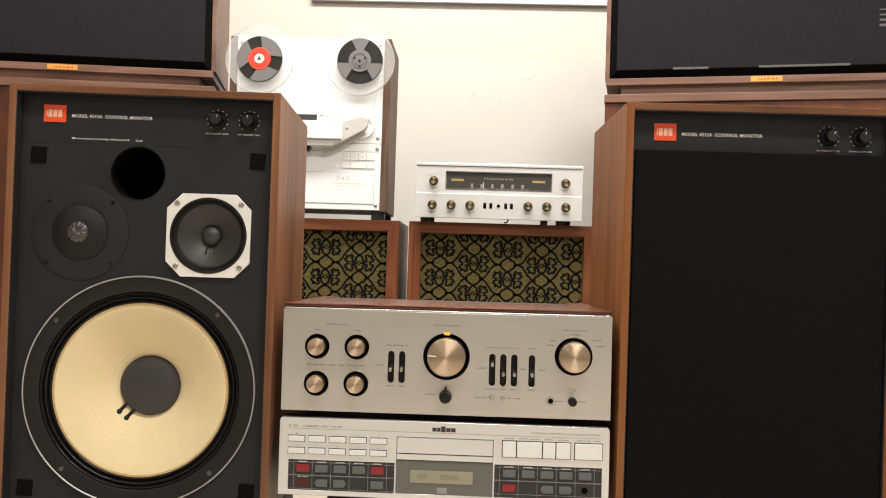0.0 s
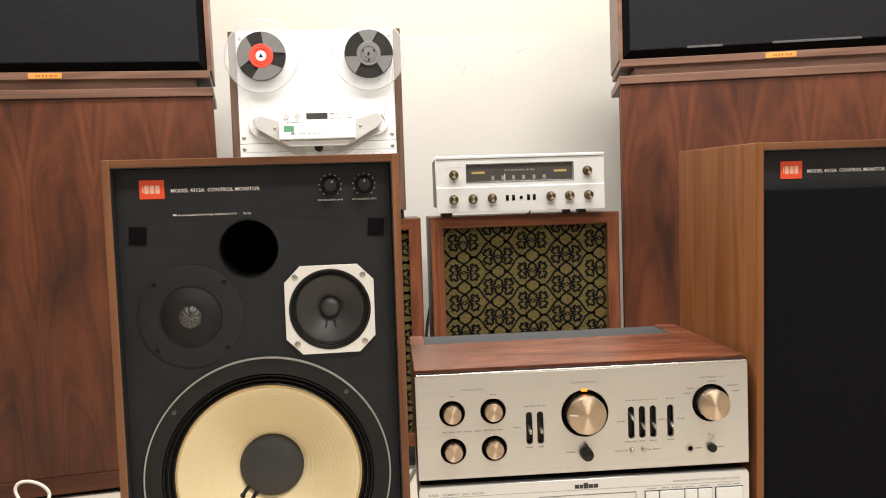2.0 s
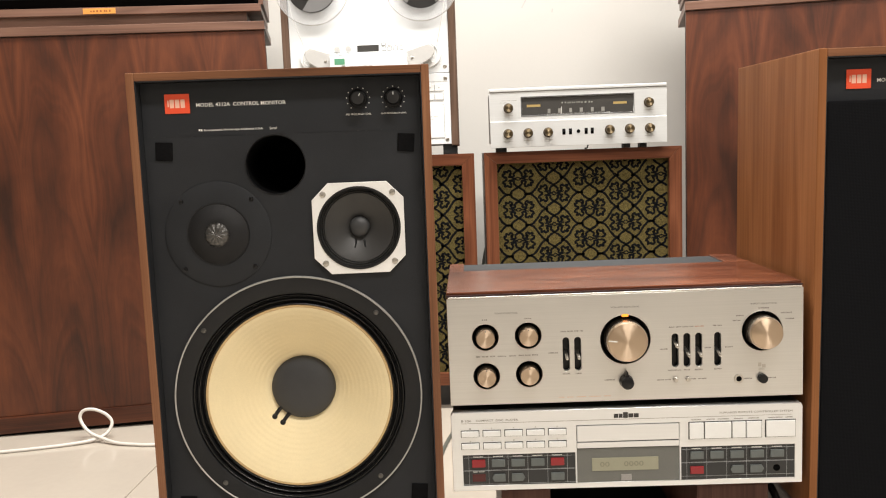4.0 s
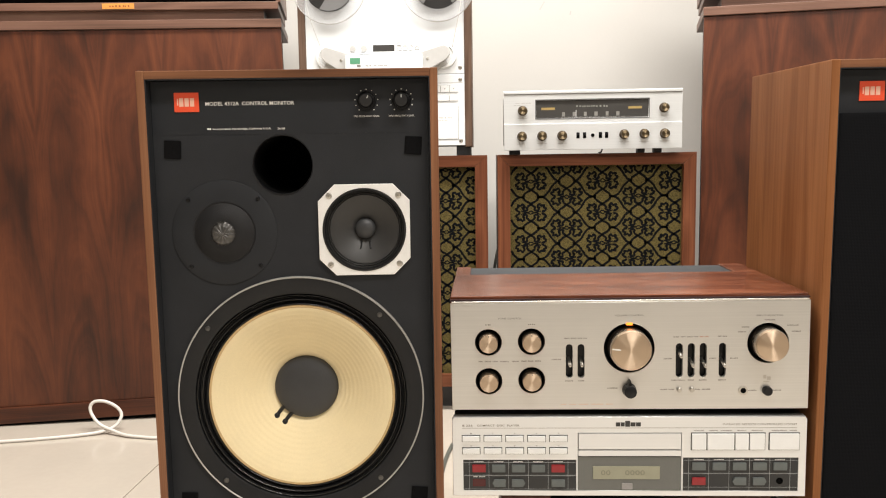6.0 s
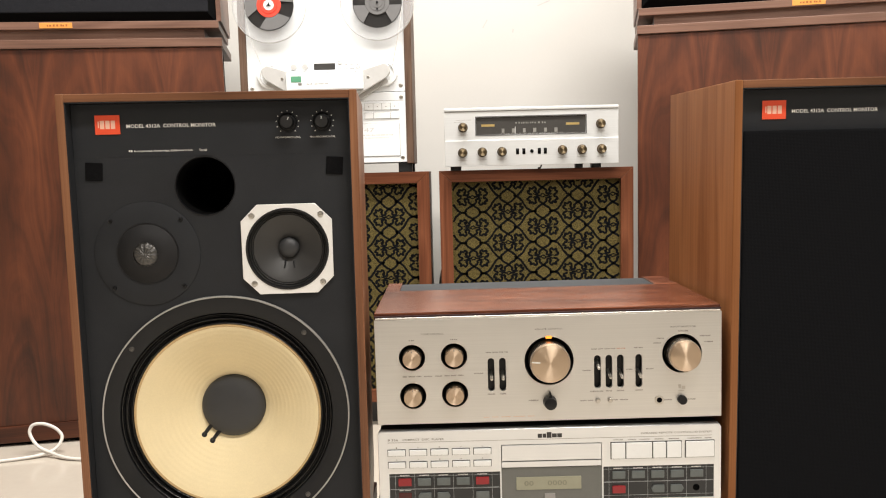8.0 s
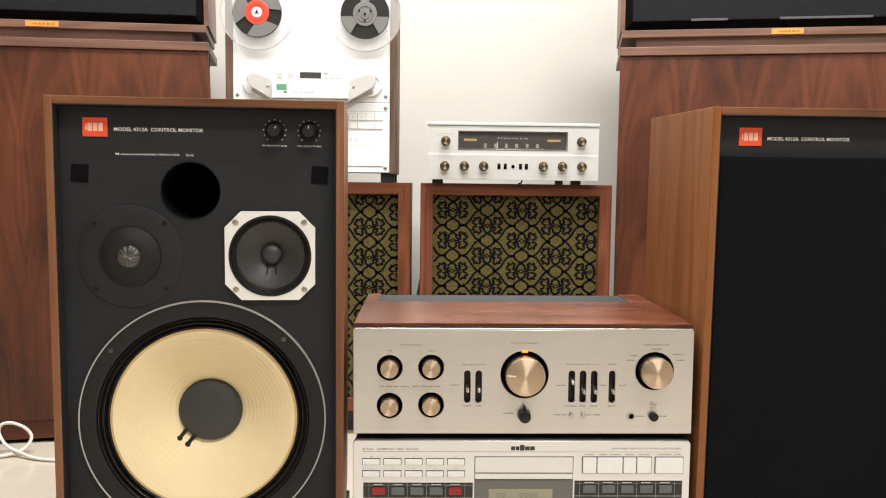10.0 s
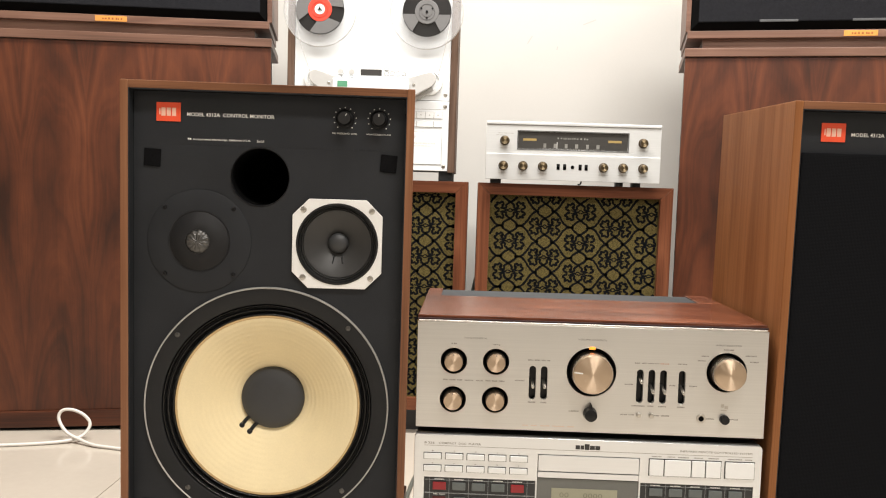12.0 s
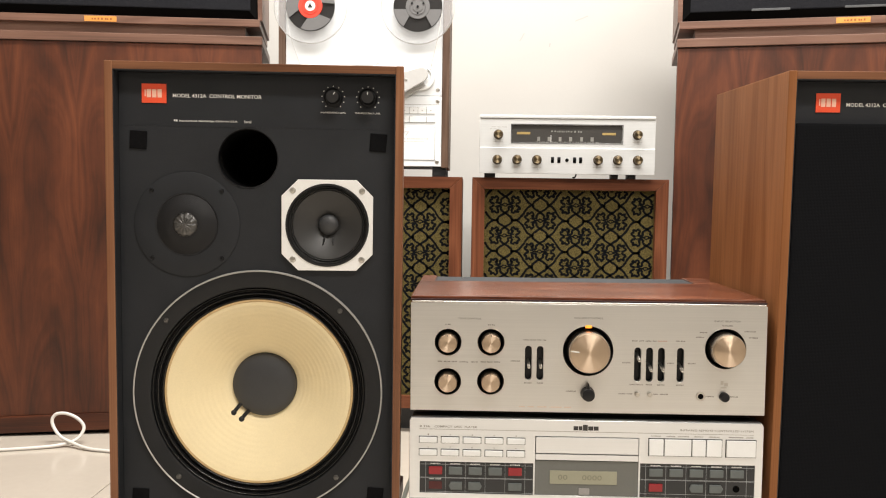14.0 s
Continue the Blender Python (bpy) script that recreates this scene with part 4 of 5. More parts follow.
# Compact disc player under the amplifier
DX0, DX1, DZ0, DZ1, DY = -0.1865, 0.2645, 0.2400, 0.3445, 1.235
cd = thing("disc_player", "silver compact disc player with dark key panels and red keys", "disc player", ((DX0 + DX1) / 2, DY, DZ0 - 0.01))
part("case", box(DX0 + 0.002, DX1 - 0.002, DY + 0.012, 1.555, DZ0 + 0.002, DZ1 - 0.002, 0.002), CASE_GREY, cd, "grey metal case")
wells = [rect(-0.0257, 0.1087, 0.2455, 0.3247), rect(-0.1745, -0.0262, 0.2455, 0.2885), rect(0.1092, 0.2565, 0.2455, 0.2915)]
face = part("front_panel", pierced([(DX0, DZ0), (DX1, DZ0), (DX1, DZ1 - 0.0035), (DX1 - 0.002, DZ1), (DX0 + 0.002, DZ1), (DX0, DZ1 - 0.0035)], wells, DY, DY + 0.012, 0.0008), SILVER, cd, "satin silver front panel")
part("top_bevel", prism([(DX0 + 0.002, DZ1 - 0.0008), (DX1 - 0.002, DZ1 - 0.0008), (DX1 - 0.002, DZ1 + 0.0006), (DX0 + 0.002, DZ1 + 0.0006)], DY + 0.002, DY + 0.03), CASE_DARK, cd)
part("engraved_line", box(DX0 + 0.012, DX1 - 0.012, DY - 0.0003, DY, 0.3303, 0.3307), INK_PALE, face)
part("emblem", merged([box(x, x + w, DY - 0.0003, DY, z0, z1) for x, w, z0, z1 in ((0.0237, 0.0058, 0.3325, 0.3378), (0.0302, 0.0048, 0.3325, 0.3378), (0.0356, 0.0062, 0.3321, 0.3398), (0.0424, 0.0064, 0.3325, 0.3378), (0.0494, 0.0062, 0.3325, 0.3378))]), INK_BLACK, face, "dark maker's mark")
part("lettering", letters("B 226", DX0 + 0.0125, DX0 + 0.0255, 0.3340, 0.0027, DY, bold=0.01), INK_PALE, face)
part("lettering", letters("COMPACT  DISC  PLAYER", -0.1550, -0.1000, 0.3340, 0.0026, DY, bold=0.01), INK_PALE, face)
part("lettering", letters("INFRARED REMOTE CONTROLLED SYSTEM", 0.1595, 0.252, 0.3352, 0.0024, DY), INK_PALE, face)
for row, z in enumerate((0.3168, 0.3003)):
    for col in range(5):
        x = -0.1742 + 0.0283 * col
        key = part("number_key", box(x, x + 0.0224, DY - 0.0032, DY, z - 0.0036, z + 0.0036, 0.0006), KEY, cd)
        part("key_gap", box(x - 0.0008, x + 0.0232, DY - 0.0005, DY - 0.00005, z - 0.0046, z + 0.0045), CASE_DARK, key)
        part("lettering", letters(str((row * 5 + col + 1) % 10), x + 0.0104, x + 0.0120, z + 0.0066, 0.0018, DY), INK_PALE, face)
drawer = part("disc_drawer", box(-0.0240, 0.1070, DY - 0.0006, DY + 0.012, 0.3020, 0.3230, 0.0005), TRAY, cd, "closed silver disc drawer")
part("gap_lining", box(-0.0258, 0.1088, DY + 0.010, DY + 0.0118, 0.2454, 0.3248), HOLE, face)
part("drawer_lip", box(-0.0243, 0.1073, DY - 0.0004, DY + 0.010, 0.2930, 0.3005, 0.0005), TRAY, cd)
win = part("display_window", box(-0.0247, 0.1077, DY + 0.0015, DY + 0.010, 0.2458, 0.2918, 0.0005), SMOKE, cd, "smoked grey display window")
part("display", box(-0.0055, 0.0806, DY + 0.0005, DY + 0.0018, 0.2615, 0.2790, 0.0004), LCD, win, "olive liquid crystal display")
part("digits", letters("00", 0.0050, 0.0172, 0.2705, 0.0066, DY + 0.0005), LCD_INK, win)
part("digits", letters("0000", 0.0360, 0.0612, 0.2705, 0.0066, DY + 0.0005), LCD_INK, win)
part("sensor", box(0.0318, 0.0458, DY + 0.0005, DY + 0.0018, 0.2475, 0.2562, 0.0008), CASE_GREY, win)
for k, (x0, x1) in enumerate(((0.1200, 0.1388), (0.1395, 0.1740), (0.1747, 0.1922), (0.1929, 0.2125), (0.2180, 0.2555))):
    key = part("function_key", box(x0 + 0.0003, x1 - 0.0003, DY - 0.0028, DY, 0.3020, 0.3232, 0.0007), KEY, cd)
    part("key_gap", box(x0 - 0.0007, x1 + 0.0007, DY - 0.0005, DY - 0.0001, 0.3010, 0.3242), CASE_DARK, key)
    part("small_print", bars(x0 + 0.003, x1 - 0.003, 0.3270, 0.0011, DY, 1 + (x1 - x0 > 0.03), 50 + k), INK_PALE, face)
for x0, x1, zt, side in ((-0.1745, -0.0262, 0.2885, 0), (0.1092, 0.2565, 0.2915, 1)):
    kp = part("key_panel", box(x0 + 0.0002, x1 - 0.0002, DY + 0.0010, DY + 0.010, 0.2456, zt - 0.0002), DARK_PANEL, cd, "charcoal key panel with thin white grid lines")
    g = DY + 0.0010
    lines = [box(x0 + 0.001, x1 - 0.001, g - 0.0002, g, z - 0.00014, z + 0.00014) for z in (zt - 0.0045, zt - 0.0225, zt - 0.0265 + 0.0048, zt - 0.0405)]
    px = x0 + 0.0085 if side == 0 else x0 + 0.0080
    lines += [box(px + 0.0257 * k - 0.00014, px + 0.0257 * k + 0.00014, g - 0.0002, g, 0.2465, zt - 0.001) for k in range(6)]
    part("key_grid", merged(lines), GRID_INK, kp)
    for row in range(2):
        for col in range(5):
            cx, cz = px + 0.0128 + 0.0257 * col, zt - 0.0122 - 0.0198 * row
            if row == 0:
                word_x = (cx - 0.0065, cx + 0.0065)
                part("small_print", bars(*word_x, cz + 0.0086, 0.0012, g, 1, 70 + col), INK_WHITE, kp)
            kind = GREY_KEY
            if side == 0 and (row, col) in ((0, 0), (0, 4)) or side == 1 and (row, col) == (1, 0):
                kind = RED_KEY
            if side == 0 and (row, col) == (1, 3) or side == 1 and (row, col) == (1, 1):
                continue
            if side == 0 and (row, col) == (1, 0):
                part("sensor_window", box(cx - 0.0085, cx + 0.0085, g - 0.0003, g, cz - 0.005, cz + 0.005), DIM_RED, kp, "dark red sensor window")
                part("small_print", bars(cx - 0.0075, cx + 0.0075, cz + 0.0082, 0.0012, g, 2, 80), INK_WHITE, kp)
                continue
            if side == 1 and (row, col) == (1, 4):
                part("socket", lathe([(0.0044, g), (0.0042, g - 0.0008), (0.0032, g - 0.0008), (0.003, g - 0.0002), (0, g - 0.0002)], cx, cz, 28), HOLE, kp, "black headphone socket")
                continue
            w, h = 0.0088, 0.0052
            hexed = (side == 0 and row == 1 and col in (1, 2)) or (side == 1 and row == 1 and col in (2, 3))
            if hexed:
                tip = -1 if col in (1, 2) and side == 0 and col == 1 or side == 1 and col == 2 else 1
                pts = [(cx - w * tip, cz - h), (cx + (w - 0.003) * tip, cz - h), (cx + w * tip, cz), (cx + (w - 0.003) * tip, cz + h), (cx - w * tip, cz + h)]
                bm = prism(pts, g - 0.0026, g, 0.0008)
            else:
                bm = box(cx - w, cx + w, g - 0.0026, g, cz - h, cz + h, 0.0012)
            part("panel_key", bm, kind, kp, "red key" if kind is RED_KEY else "grey key")
for fx in (DX0 + 0.04, DX1 - 0.04):
    for fy in (DY + 0.05, 1.50):
        part("foot", box(fx - 0.014, fx + 0.014, fy - 0.014, fy + 0.014, DZ0 - 0.01, DZ0 + 0.003, 0.002), RUBBER, cd)
cd.matrix_basis = cd.matrix_basis @ pose(0, 0, 0, 0, -0.18, 0)

# Two low wooden blocks carry the stack; a black board between them is added shade
stand = thing("low_stand", "low stand with red-brown wooden end blocks under the disc player", "stand", (0.039, 1.40, 0))
part("shade_board", box(-0.0575, 0.1365, 1.34, 1.54, 0.06, 0.14, 0.002), HOLE, stand, "black board added for the shade between the blocks")
for x0, x1 in ((-0.124, -0.058), (0.137, 0.232)):
    part("end_block", box(x0, x1, 1.262, 1.55, 0, 0.2290, 0.003), STAND_WOOD, stand, "red-brown wooden end block")


# Two shelf cabinets with patterned cloth, on recessed black plinths
CW, CH, CDEP, CZ0 = 0.510, 0.616, 0.30, 0.068


def pattern_lines(pw, ph, with_ogee):
    """The strokes of one figure of the cloth, about its middle; pw and ph are the repeats."""
    ogee = [(0.115, 0.5), (0.158, 0.50), (0.205, 0.445), (0.250, 0.330), (0.295, 0.170), (0.340, 0.055), (0.385, 0.0)]
    shapes = [ogee] if with_ogee else []
    # the crossing line that curls into a scroll
    shapes.append([(0.103, 0.5), (0.101, 0.44), (0.070, 0.370), (0.0, 0.265), (-0.038, 0.205), (-0.056, 0.150), (-0.050, 0.098), (-0.072, 0.062), (-0.104, 0.085), (-0.108, 0.135), (-0.088, 0.150)])
    # ragged leaf at each end, and the stalk to the middle
    shapes.append([(0.100, 0.150), (0.094, 0.215), (0.122, 0.268), (0.146, 0.215), (0.188, 0.245), (0.182, 0.165), (0.213, 0.130), (0.196, 0.065), (0.166, 0.035), (0.162, 0.0)])
    shapes.append([(0.036, 0.012), (0.075, 0.010), (0.112, 0.040), (0.140, 0.062)])
    lines = []
    for sx in (-1, 1):
        for sz in (-1, 1):
            lines += [[(sx * x * pw, sz * z * ph) for x, z in s] for s in shapes]
        lines.append([(sx * 0.103 * pw, 0.440 * ph), (sx * 0.103 * pw, 0.560 * ph)])
        for dz in (0.472, 0.528):
            lines.append([(sx * 0.085 * pw, dz * ph), (sx * 0.122 * pw, dz * ph)])
        lines.append([(sx * 0.104 * pw, 0.150 * ph), (sx * 0.116 * pw, 0.190 * ph)])
        lines.append([(sx * 0.0, 0.055 * ph), (sx * 0.022 * pw, 0.03 * ph), (sx * 0.032 * pw, 0.0), (sx * 0.022 * pw, -0.03 * ph), (0.0, -0.055 * ph)])
    return lines


def clipped_strokes(x0, x1, z0, z1, y, cx0, cz0, pw, ph, half):
    """Flat black strokes of the cloth figure over a window, as one mesh."""
    bm = bmesh.new()
    figures = (pattern_lines(pw, ph, True), pattern_lines(pw, ph, False))
    rnd = random.Random(7)
    for row in range(-18, 19):
        for col in range(-4, 5):
            ox, oz = cx0 + col * pw / 2, cz0 + row * ph
            if col % 2:
                oz += ph / 2
            for line in figures[col % 2]:
                pts = smooth_path([(x, 0, z) for x, z in line], 3)
                jx, jz = rnd.uniform(-0.0006, 0.0006), rnd.uniform(-0.0006, 0.0006)
                prev = None
                for k, p in enumerate(pts):
                    a, b = pts[max(k - 1, 0)], pts[min(k + 1, len(pts) - 1)]
                    d = b - a
                    if d.length < 1e-9:
                        continue
                    d.normalize()
                    n = Vector((-d.z, 0, d.x)) * half * (0.55 if len(line) < 6 and abs(line[0][1]) < 0.06 * ph else 0.6 if len(line) == 2 and abs(line[0][1]) > 0.3 * ph else 1.5 if len(line) == 2 else 1.0) * rnd.uniform(0.85, 1.15)
                    q = Vector((ox + p.x + jx + rnd.uniform(-0.0007, 0.0007), y, oz + p.z + jz + rnd.uniform(-0.0007, 0.0007)))
                    inside = x0 + 0.002 < q.x < x1 - 0.002 and z0 + 0.002 < q.z < z1 - 0.002
                    if not inside:
                        prev = None
                        continue
                    now = (bm.verts.new(q + n), bm.verts.new(q - n))
                    if prev:
                        bm.faces.new((prev[0], prev[1], now[1], now[0]))
                    prev = now
    bmesh.ops.recalc_face_normals(bm, faces=bm.faces)
    for f in bm.faces:
        if f.normal.y > 0:
            f.normal_flip()
    return bm


def cloth_cabinet(x0, label, cut_x, cut_z):
    """cut_x and cut_z: where the cloth was cut, as the figure's start from the window's corner."""
    y, z0, z1 = 2.350, CZ0, CZ0 + CH
    x1 = x0 + CW
    t = 0.0325
    root = thing("speaker_cabinet", label, "loudspeaker", ((x0 + x1) / 2, y, 0), "pair of cloth-fronted cabinets")
    for a, b, name in ((x0, x0 + t, 0), (x1 - t, x1, 1)):
        mit = [(a, z0), (b, z0 + t), (b, z1 - 0.030), (a, z1)] if name == 0 else [(a, z0 + t), (b, z0), (b, z1), (a, z1 - 0.030)]
        part("frame_stile", prism(mit, y, y + 0.02, 0.0008), CAB_WOOD, root)
    part("frame_rail", prism([(x0 + 0.0004, z1), (x0 + t + 0.0004, z1 - 0.030), (x1 - t - 0.0004, z1 - 0.030), (x1 - 0.0004, z1)], y, y + 0.02, 0.0008), CAB_WOOD_X, root)
    part("frame_rail", prism([(x0 + 0.0004, z0), (x1 - 0.0004, z0), (x1 - t - 0.0004, z0 + t), (x0 + t + 0.0004, z0 + t)], y, y + 0.02, 0.0008), CAB_WOOD_X, root)
    part("top_panel", box(x0, x1, y + 0.0203, y + CDEP, z1 - 0.015, z1, 0.0008), CAB_WOOD_X, root)
    part("bottom_panel", box(x0, x1, y + 0.0203, y + CDEP, z0, z0 + 0.015), CAB_WOOD_X, root)
    part("side_panel", box(x0, x0 + 0.015, y + 0.0203, y + CDEP, z0 + 0.0152, z1 - 0.0152), CAB_WOOD, root)
    part("side_panel", box(x1 - 0.015, x1, y + 0.0203, y + CDEP, z0 + 0.0152, z1 - 0.0152), CAB_WOOD, root)
    part("back_panel", box(x0 + 0.015, x1 - 0.015, y + CDEP - 0.012, y + CDEP, z0 + 0.015, z1 - 0.015), CASE_DARK, root)
    part("plinth", box(x0 + 0.03, x1 - 0.03, y + 0.05, y + CDEP - 0.03, 0, z0), CASE_DARK, root, "recessed black plinth")
    gx0, gx1, gz0, gz1 = x0 + t, x1 - t, z0 + t, z1 - 0.030
    g = part("grille_cloth", box(gx0, gx1, y + 0.0165, y + 0.019, gz0, gz1), OLIVE, root, "olive-gold woven cloth with black ornamental scrolls")
    part("woven_figure", clipped_strokes(gx0, gx1, gz0, gz1, y + 0.0161, gx0 + cut_x, gz1 - cut_z, 0.1862, 0.0818, 0.0029), PATTERN, g)["kind"] = "stuff"
    return root


cloth_cabinet(-0.109, "red-brown wooden cabinet with patterned cloth, tuner amplifier on top", 0.0545, 0.0405)
cloth_cabinet(-0.645, "red-brown wooden cabinet with patterned cloth, tape deck on top", 0.0885, 0.0479)
CTOP = CZ0 + CH

# Tuner amplifier on the right-hand cabinet
FX0, FX1, FZ0, FZ1, FY = -0.0915, 0.3575, 0.6945, 0.8435, 2.330
tuner = thing("tuner_amplifier", "silver-faced valve tuner amplifier with brass knobs and a dark dial", "receiver", ((FX0 + FX1) / 2, FY, CTOP))
face = part("front_panel", pierced(rect(FX0, FX1, 0.7612, FZ1), [rect(-0.0105, 0.2745, 0.7735, 0.8205)], FY, FY + 0.006, 0.0008), TUNER_FACE, tuner, "upper silver panel")
low = part("lower_panel", box(FX0, FX1, FY - 0.0035, FY + 0.006, FZ0, 0.7608, 0.0009), TUNER_FACE, tuner, "lower silver panel")
part("top_trim", box(FX0, FX1, FY - 0.0025, FY + 0.0055, FZ1 - 0.0075, FZ1 - 0.0005, 0.0012), TUNER_FACE, tuner)
part("trim_gap", box(FX0, FX1, FY - 0.0004, FY, FZ1 - 0.0094, FZ1 - 0.0078), INK_PALE, face)
part("power_cord", tube(smooth_path([(0.150, FY + 0.004, CTOP + 0.002), (0.158, FY + 0.02, CTOP + 0.004), (0.166, FY + 0.05, FZ0 + 0.012), (0.168, FY + 0.09, FZ0 + 0.018)], 4), 0.0020, 8), RUBBER, tuner)
part("top_cap", box(FX0 + 0.003, FX1 - 0.003, FY + 0.007, FY + 0.24, FZ0 + 0.015, FZ1 - 0.003, 0.002), CASE_GREY, tuner, "grey metal case")
dial = part("dial_window", box(-0.0105, 0.2745, FY + 0.003, FY + 0.0065, 0.7735, 0.8205), DIAL, tuner, "smoked dial glass with grey scale")
part("dial_frame", pierced(rect(-0.0118, 0.2758, 0.7722, 0.8218), [rect(-0.0100, 0.2740, 0.7740, 0.8200)], FY - 0.0008, FY + 0.003), CASE_DARK, dial)
d = FY + 0.003
for x in (0.0035, 0.2230):
    part("gold_patch", box(x, x + 0.0345, d - 0.0003, d, 0.7955, 0.8015), GOLD_PATCH, dial)
part("maker_print", bars(0.0920, 0.1720, 0.8035, 0.0046, d, 8, 90), DIAL_GREY, dial)
for k in range(6):
    x = 0.0600 + 0.0275 * k
    part("scale_mark", box(x - 0.0035 - 0.001 * (k % 2), x + 0.0035, d - 0.0003, d, 0.7785, 0.7895), DIAL_GREY, dial)
part("pointer", box(0.0905, 0.0925, d - 0.0006, d - 0.0003, 0.7765, 0.7940), INK_DULL, dial)
part("scale_print", bars(0.054, 0.215, 0.7765, 0.0016, d, 16, 91), DIAL_GREY, dial)
for x, z, y in ((-0.044, 0.7945, FY), (0.3125, 0.7965, FY), (-0.046, 0.7295, FY - 0.0035), (0.005, 0.7300, FY - 0.0035), (0.056, 0.7300, FY - 0.0035), (0.2125, 0.7310, FY - 0.0035), (0.2630, 0.7315, FY - 0.0035), (0.3140, 0.7315, FY - 0.0035)):
    part("knob_skirt", lathe([(0.0125, y), (0.0122, y - 0.0015), (0.0105, y - 0.0018)], x, z, 40), BRASS_SIDE, tuner)
    turned_knob(x, z, y - 0.0016, 0.0102, 0.0150, tuner, BRASS, BRASS_SIDE, "brass_knob")
    part("small_print", bars(x - 0.012, x + 0.012, z - 0.0190, 0.0016, y, 1, int(900 + x * 1000)), INK_FAINT, low if z < 0.76 else face)
    if z < 0.76:
        part("dotted_scale", merged([lathe([(0, y - 0.0003), (0.0006, y - 0.0003), (0.0006, y)], x + 0.0165 * math.sin(a), z + 0.0165 * math.cos(a), 6) for a in (-1.9, -1.2, 1.2, 1.9)]), INK_FAINT, low)
part("small_print", bars(-0.062, -0.022, 0.8135, 0.0016, FY, 3, 95), INK_FAINT, face)
part("small_print", bars(-0.066, -0.048, 0.8085, 0.0014, FY, 2, 96), INK_FAINT, face)
for x in (0.0960, 0.1125, 0.1525, 0.1680):
    sw = part("slide_switch", box(x - 0.0040, x + 0.0040, FY - 0.0042, FY - 0.0034, 0.7225, 0.7375, 0.0003), HOLE, tuner, "black slide switch")
    part("slider", box(x - 0.0026, x + 0.0026, FY - 0.0065, FY - 0.0040, 0.7305, 0.7355, 0.0004), BLACK, sw)
part("pilot_jewel", lathe([(0.0046, FY - 0.0035), (0.0044, FY - 0.0048), (0.0030, FY - 0.0050), (0, FY - 0.0042)], 0.1330, 0.7300, 24), HOLE, tuner)
for x in (-0.078, 0.2495, 0.2915):
    part("foot", box(x, x + 0.018 + 0.010 * (x < 0), FY + 0.012, FY + 0.04, CTOP, FZ0 + 0.0155, 0.0015), RUBBER, tuner)
for x in (-0.07, 0.330):
    part("foot", box(x, x + 0.02, FY + 0.20, FY + 0.225, CTOP, FZ0 + 0.0155, 0.0015), RUBBER, tuner)

# Reel-to-reel deck on the other cabinet
KX0, KX1, KZ0, KZ1, KY = -0.6185, -0.1725, 0.7065, 1.1830, 2.347
deck = thing("tape_deck", "white-faced open-reel tape deck with wooden sides and two reels", "tape deck", ((KX0 + KX1) / 2, KY, CTOP))
for x0, x1 in ((KX0, KX0 + 0.0185), (KX1 - 0.0185, KX1)):
    part("side_panel", box(x0, x1, KY - 0.004, KY + 0.21, KZ0, KZ1, 0.002), DECK_WOOD, deck, "brown wooden side panel")
part("case", box(KX0 + 0.0188, KX1 - 0.0188, KY + 0.006, KY + 0.205, KZ0 + 0.003, KZ1 - 0.004), CASE_GREY, deck)
face = part("front_panel", box(KX0 + 0.0190, KX1 - 0.0190, KY, KY + 0.0055, 0.8930, KZ1, 0.0010), DECK_FACE, deck, "white metal transport panel")
lowp = part("lower_panel", box(KX0 + 0.0190, KX1 - 0.0190, KY - 0.0012, KY + 0.0055, KZ0 + 0.004, 0.8915, 0.0010), DECK_FACE, deck, "white lower control panel")
for x in (KX0 + 0.030, KX1 - 0.030):
    for z in (KZ1 - 0.018, 0.908, 0.878, 0.722):
        screw(x, z, KY - 0.0012 if z < 0.89 else KY, 0.0052, deck, SCREW)


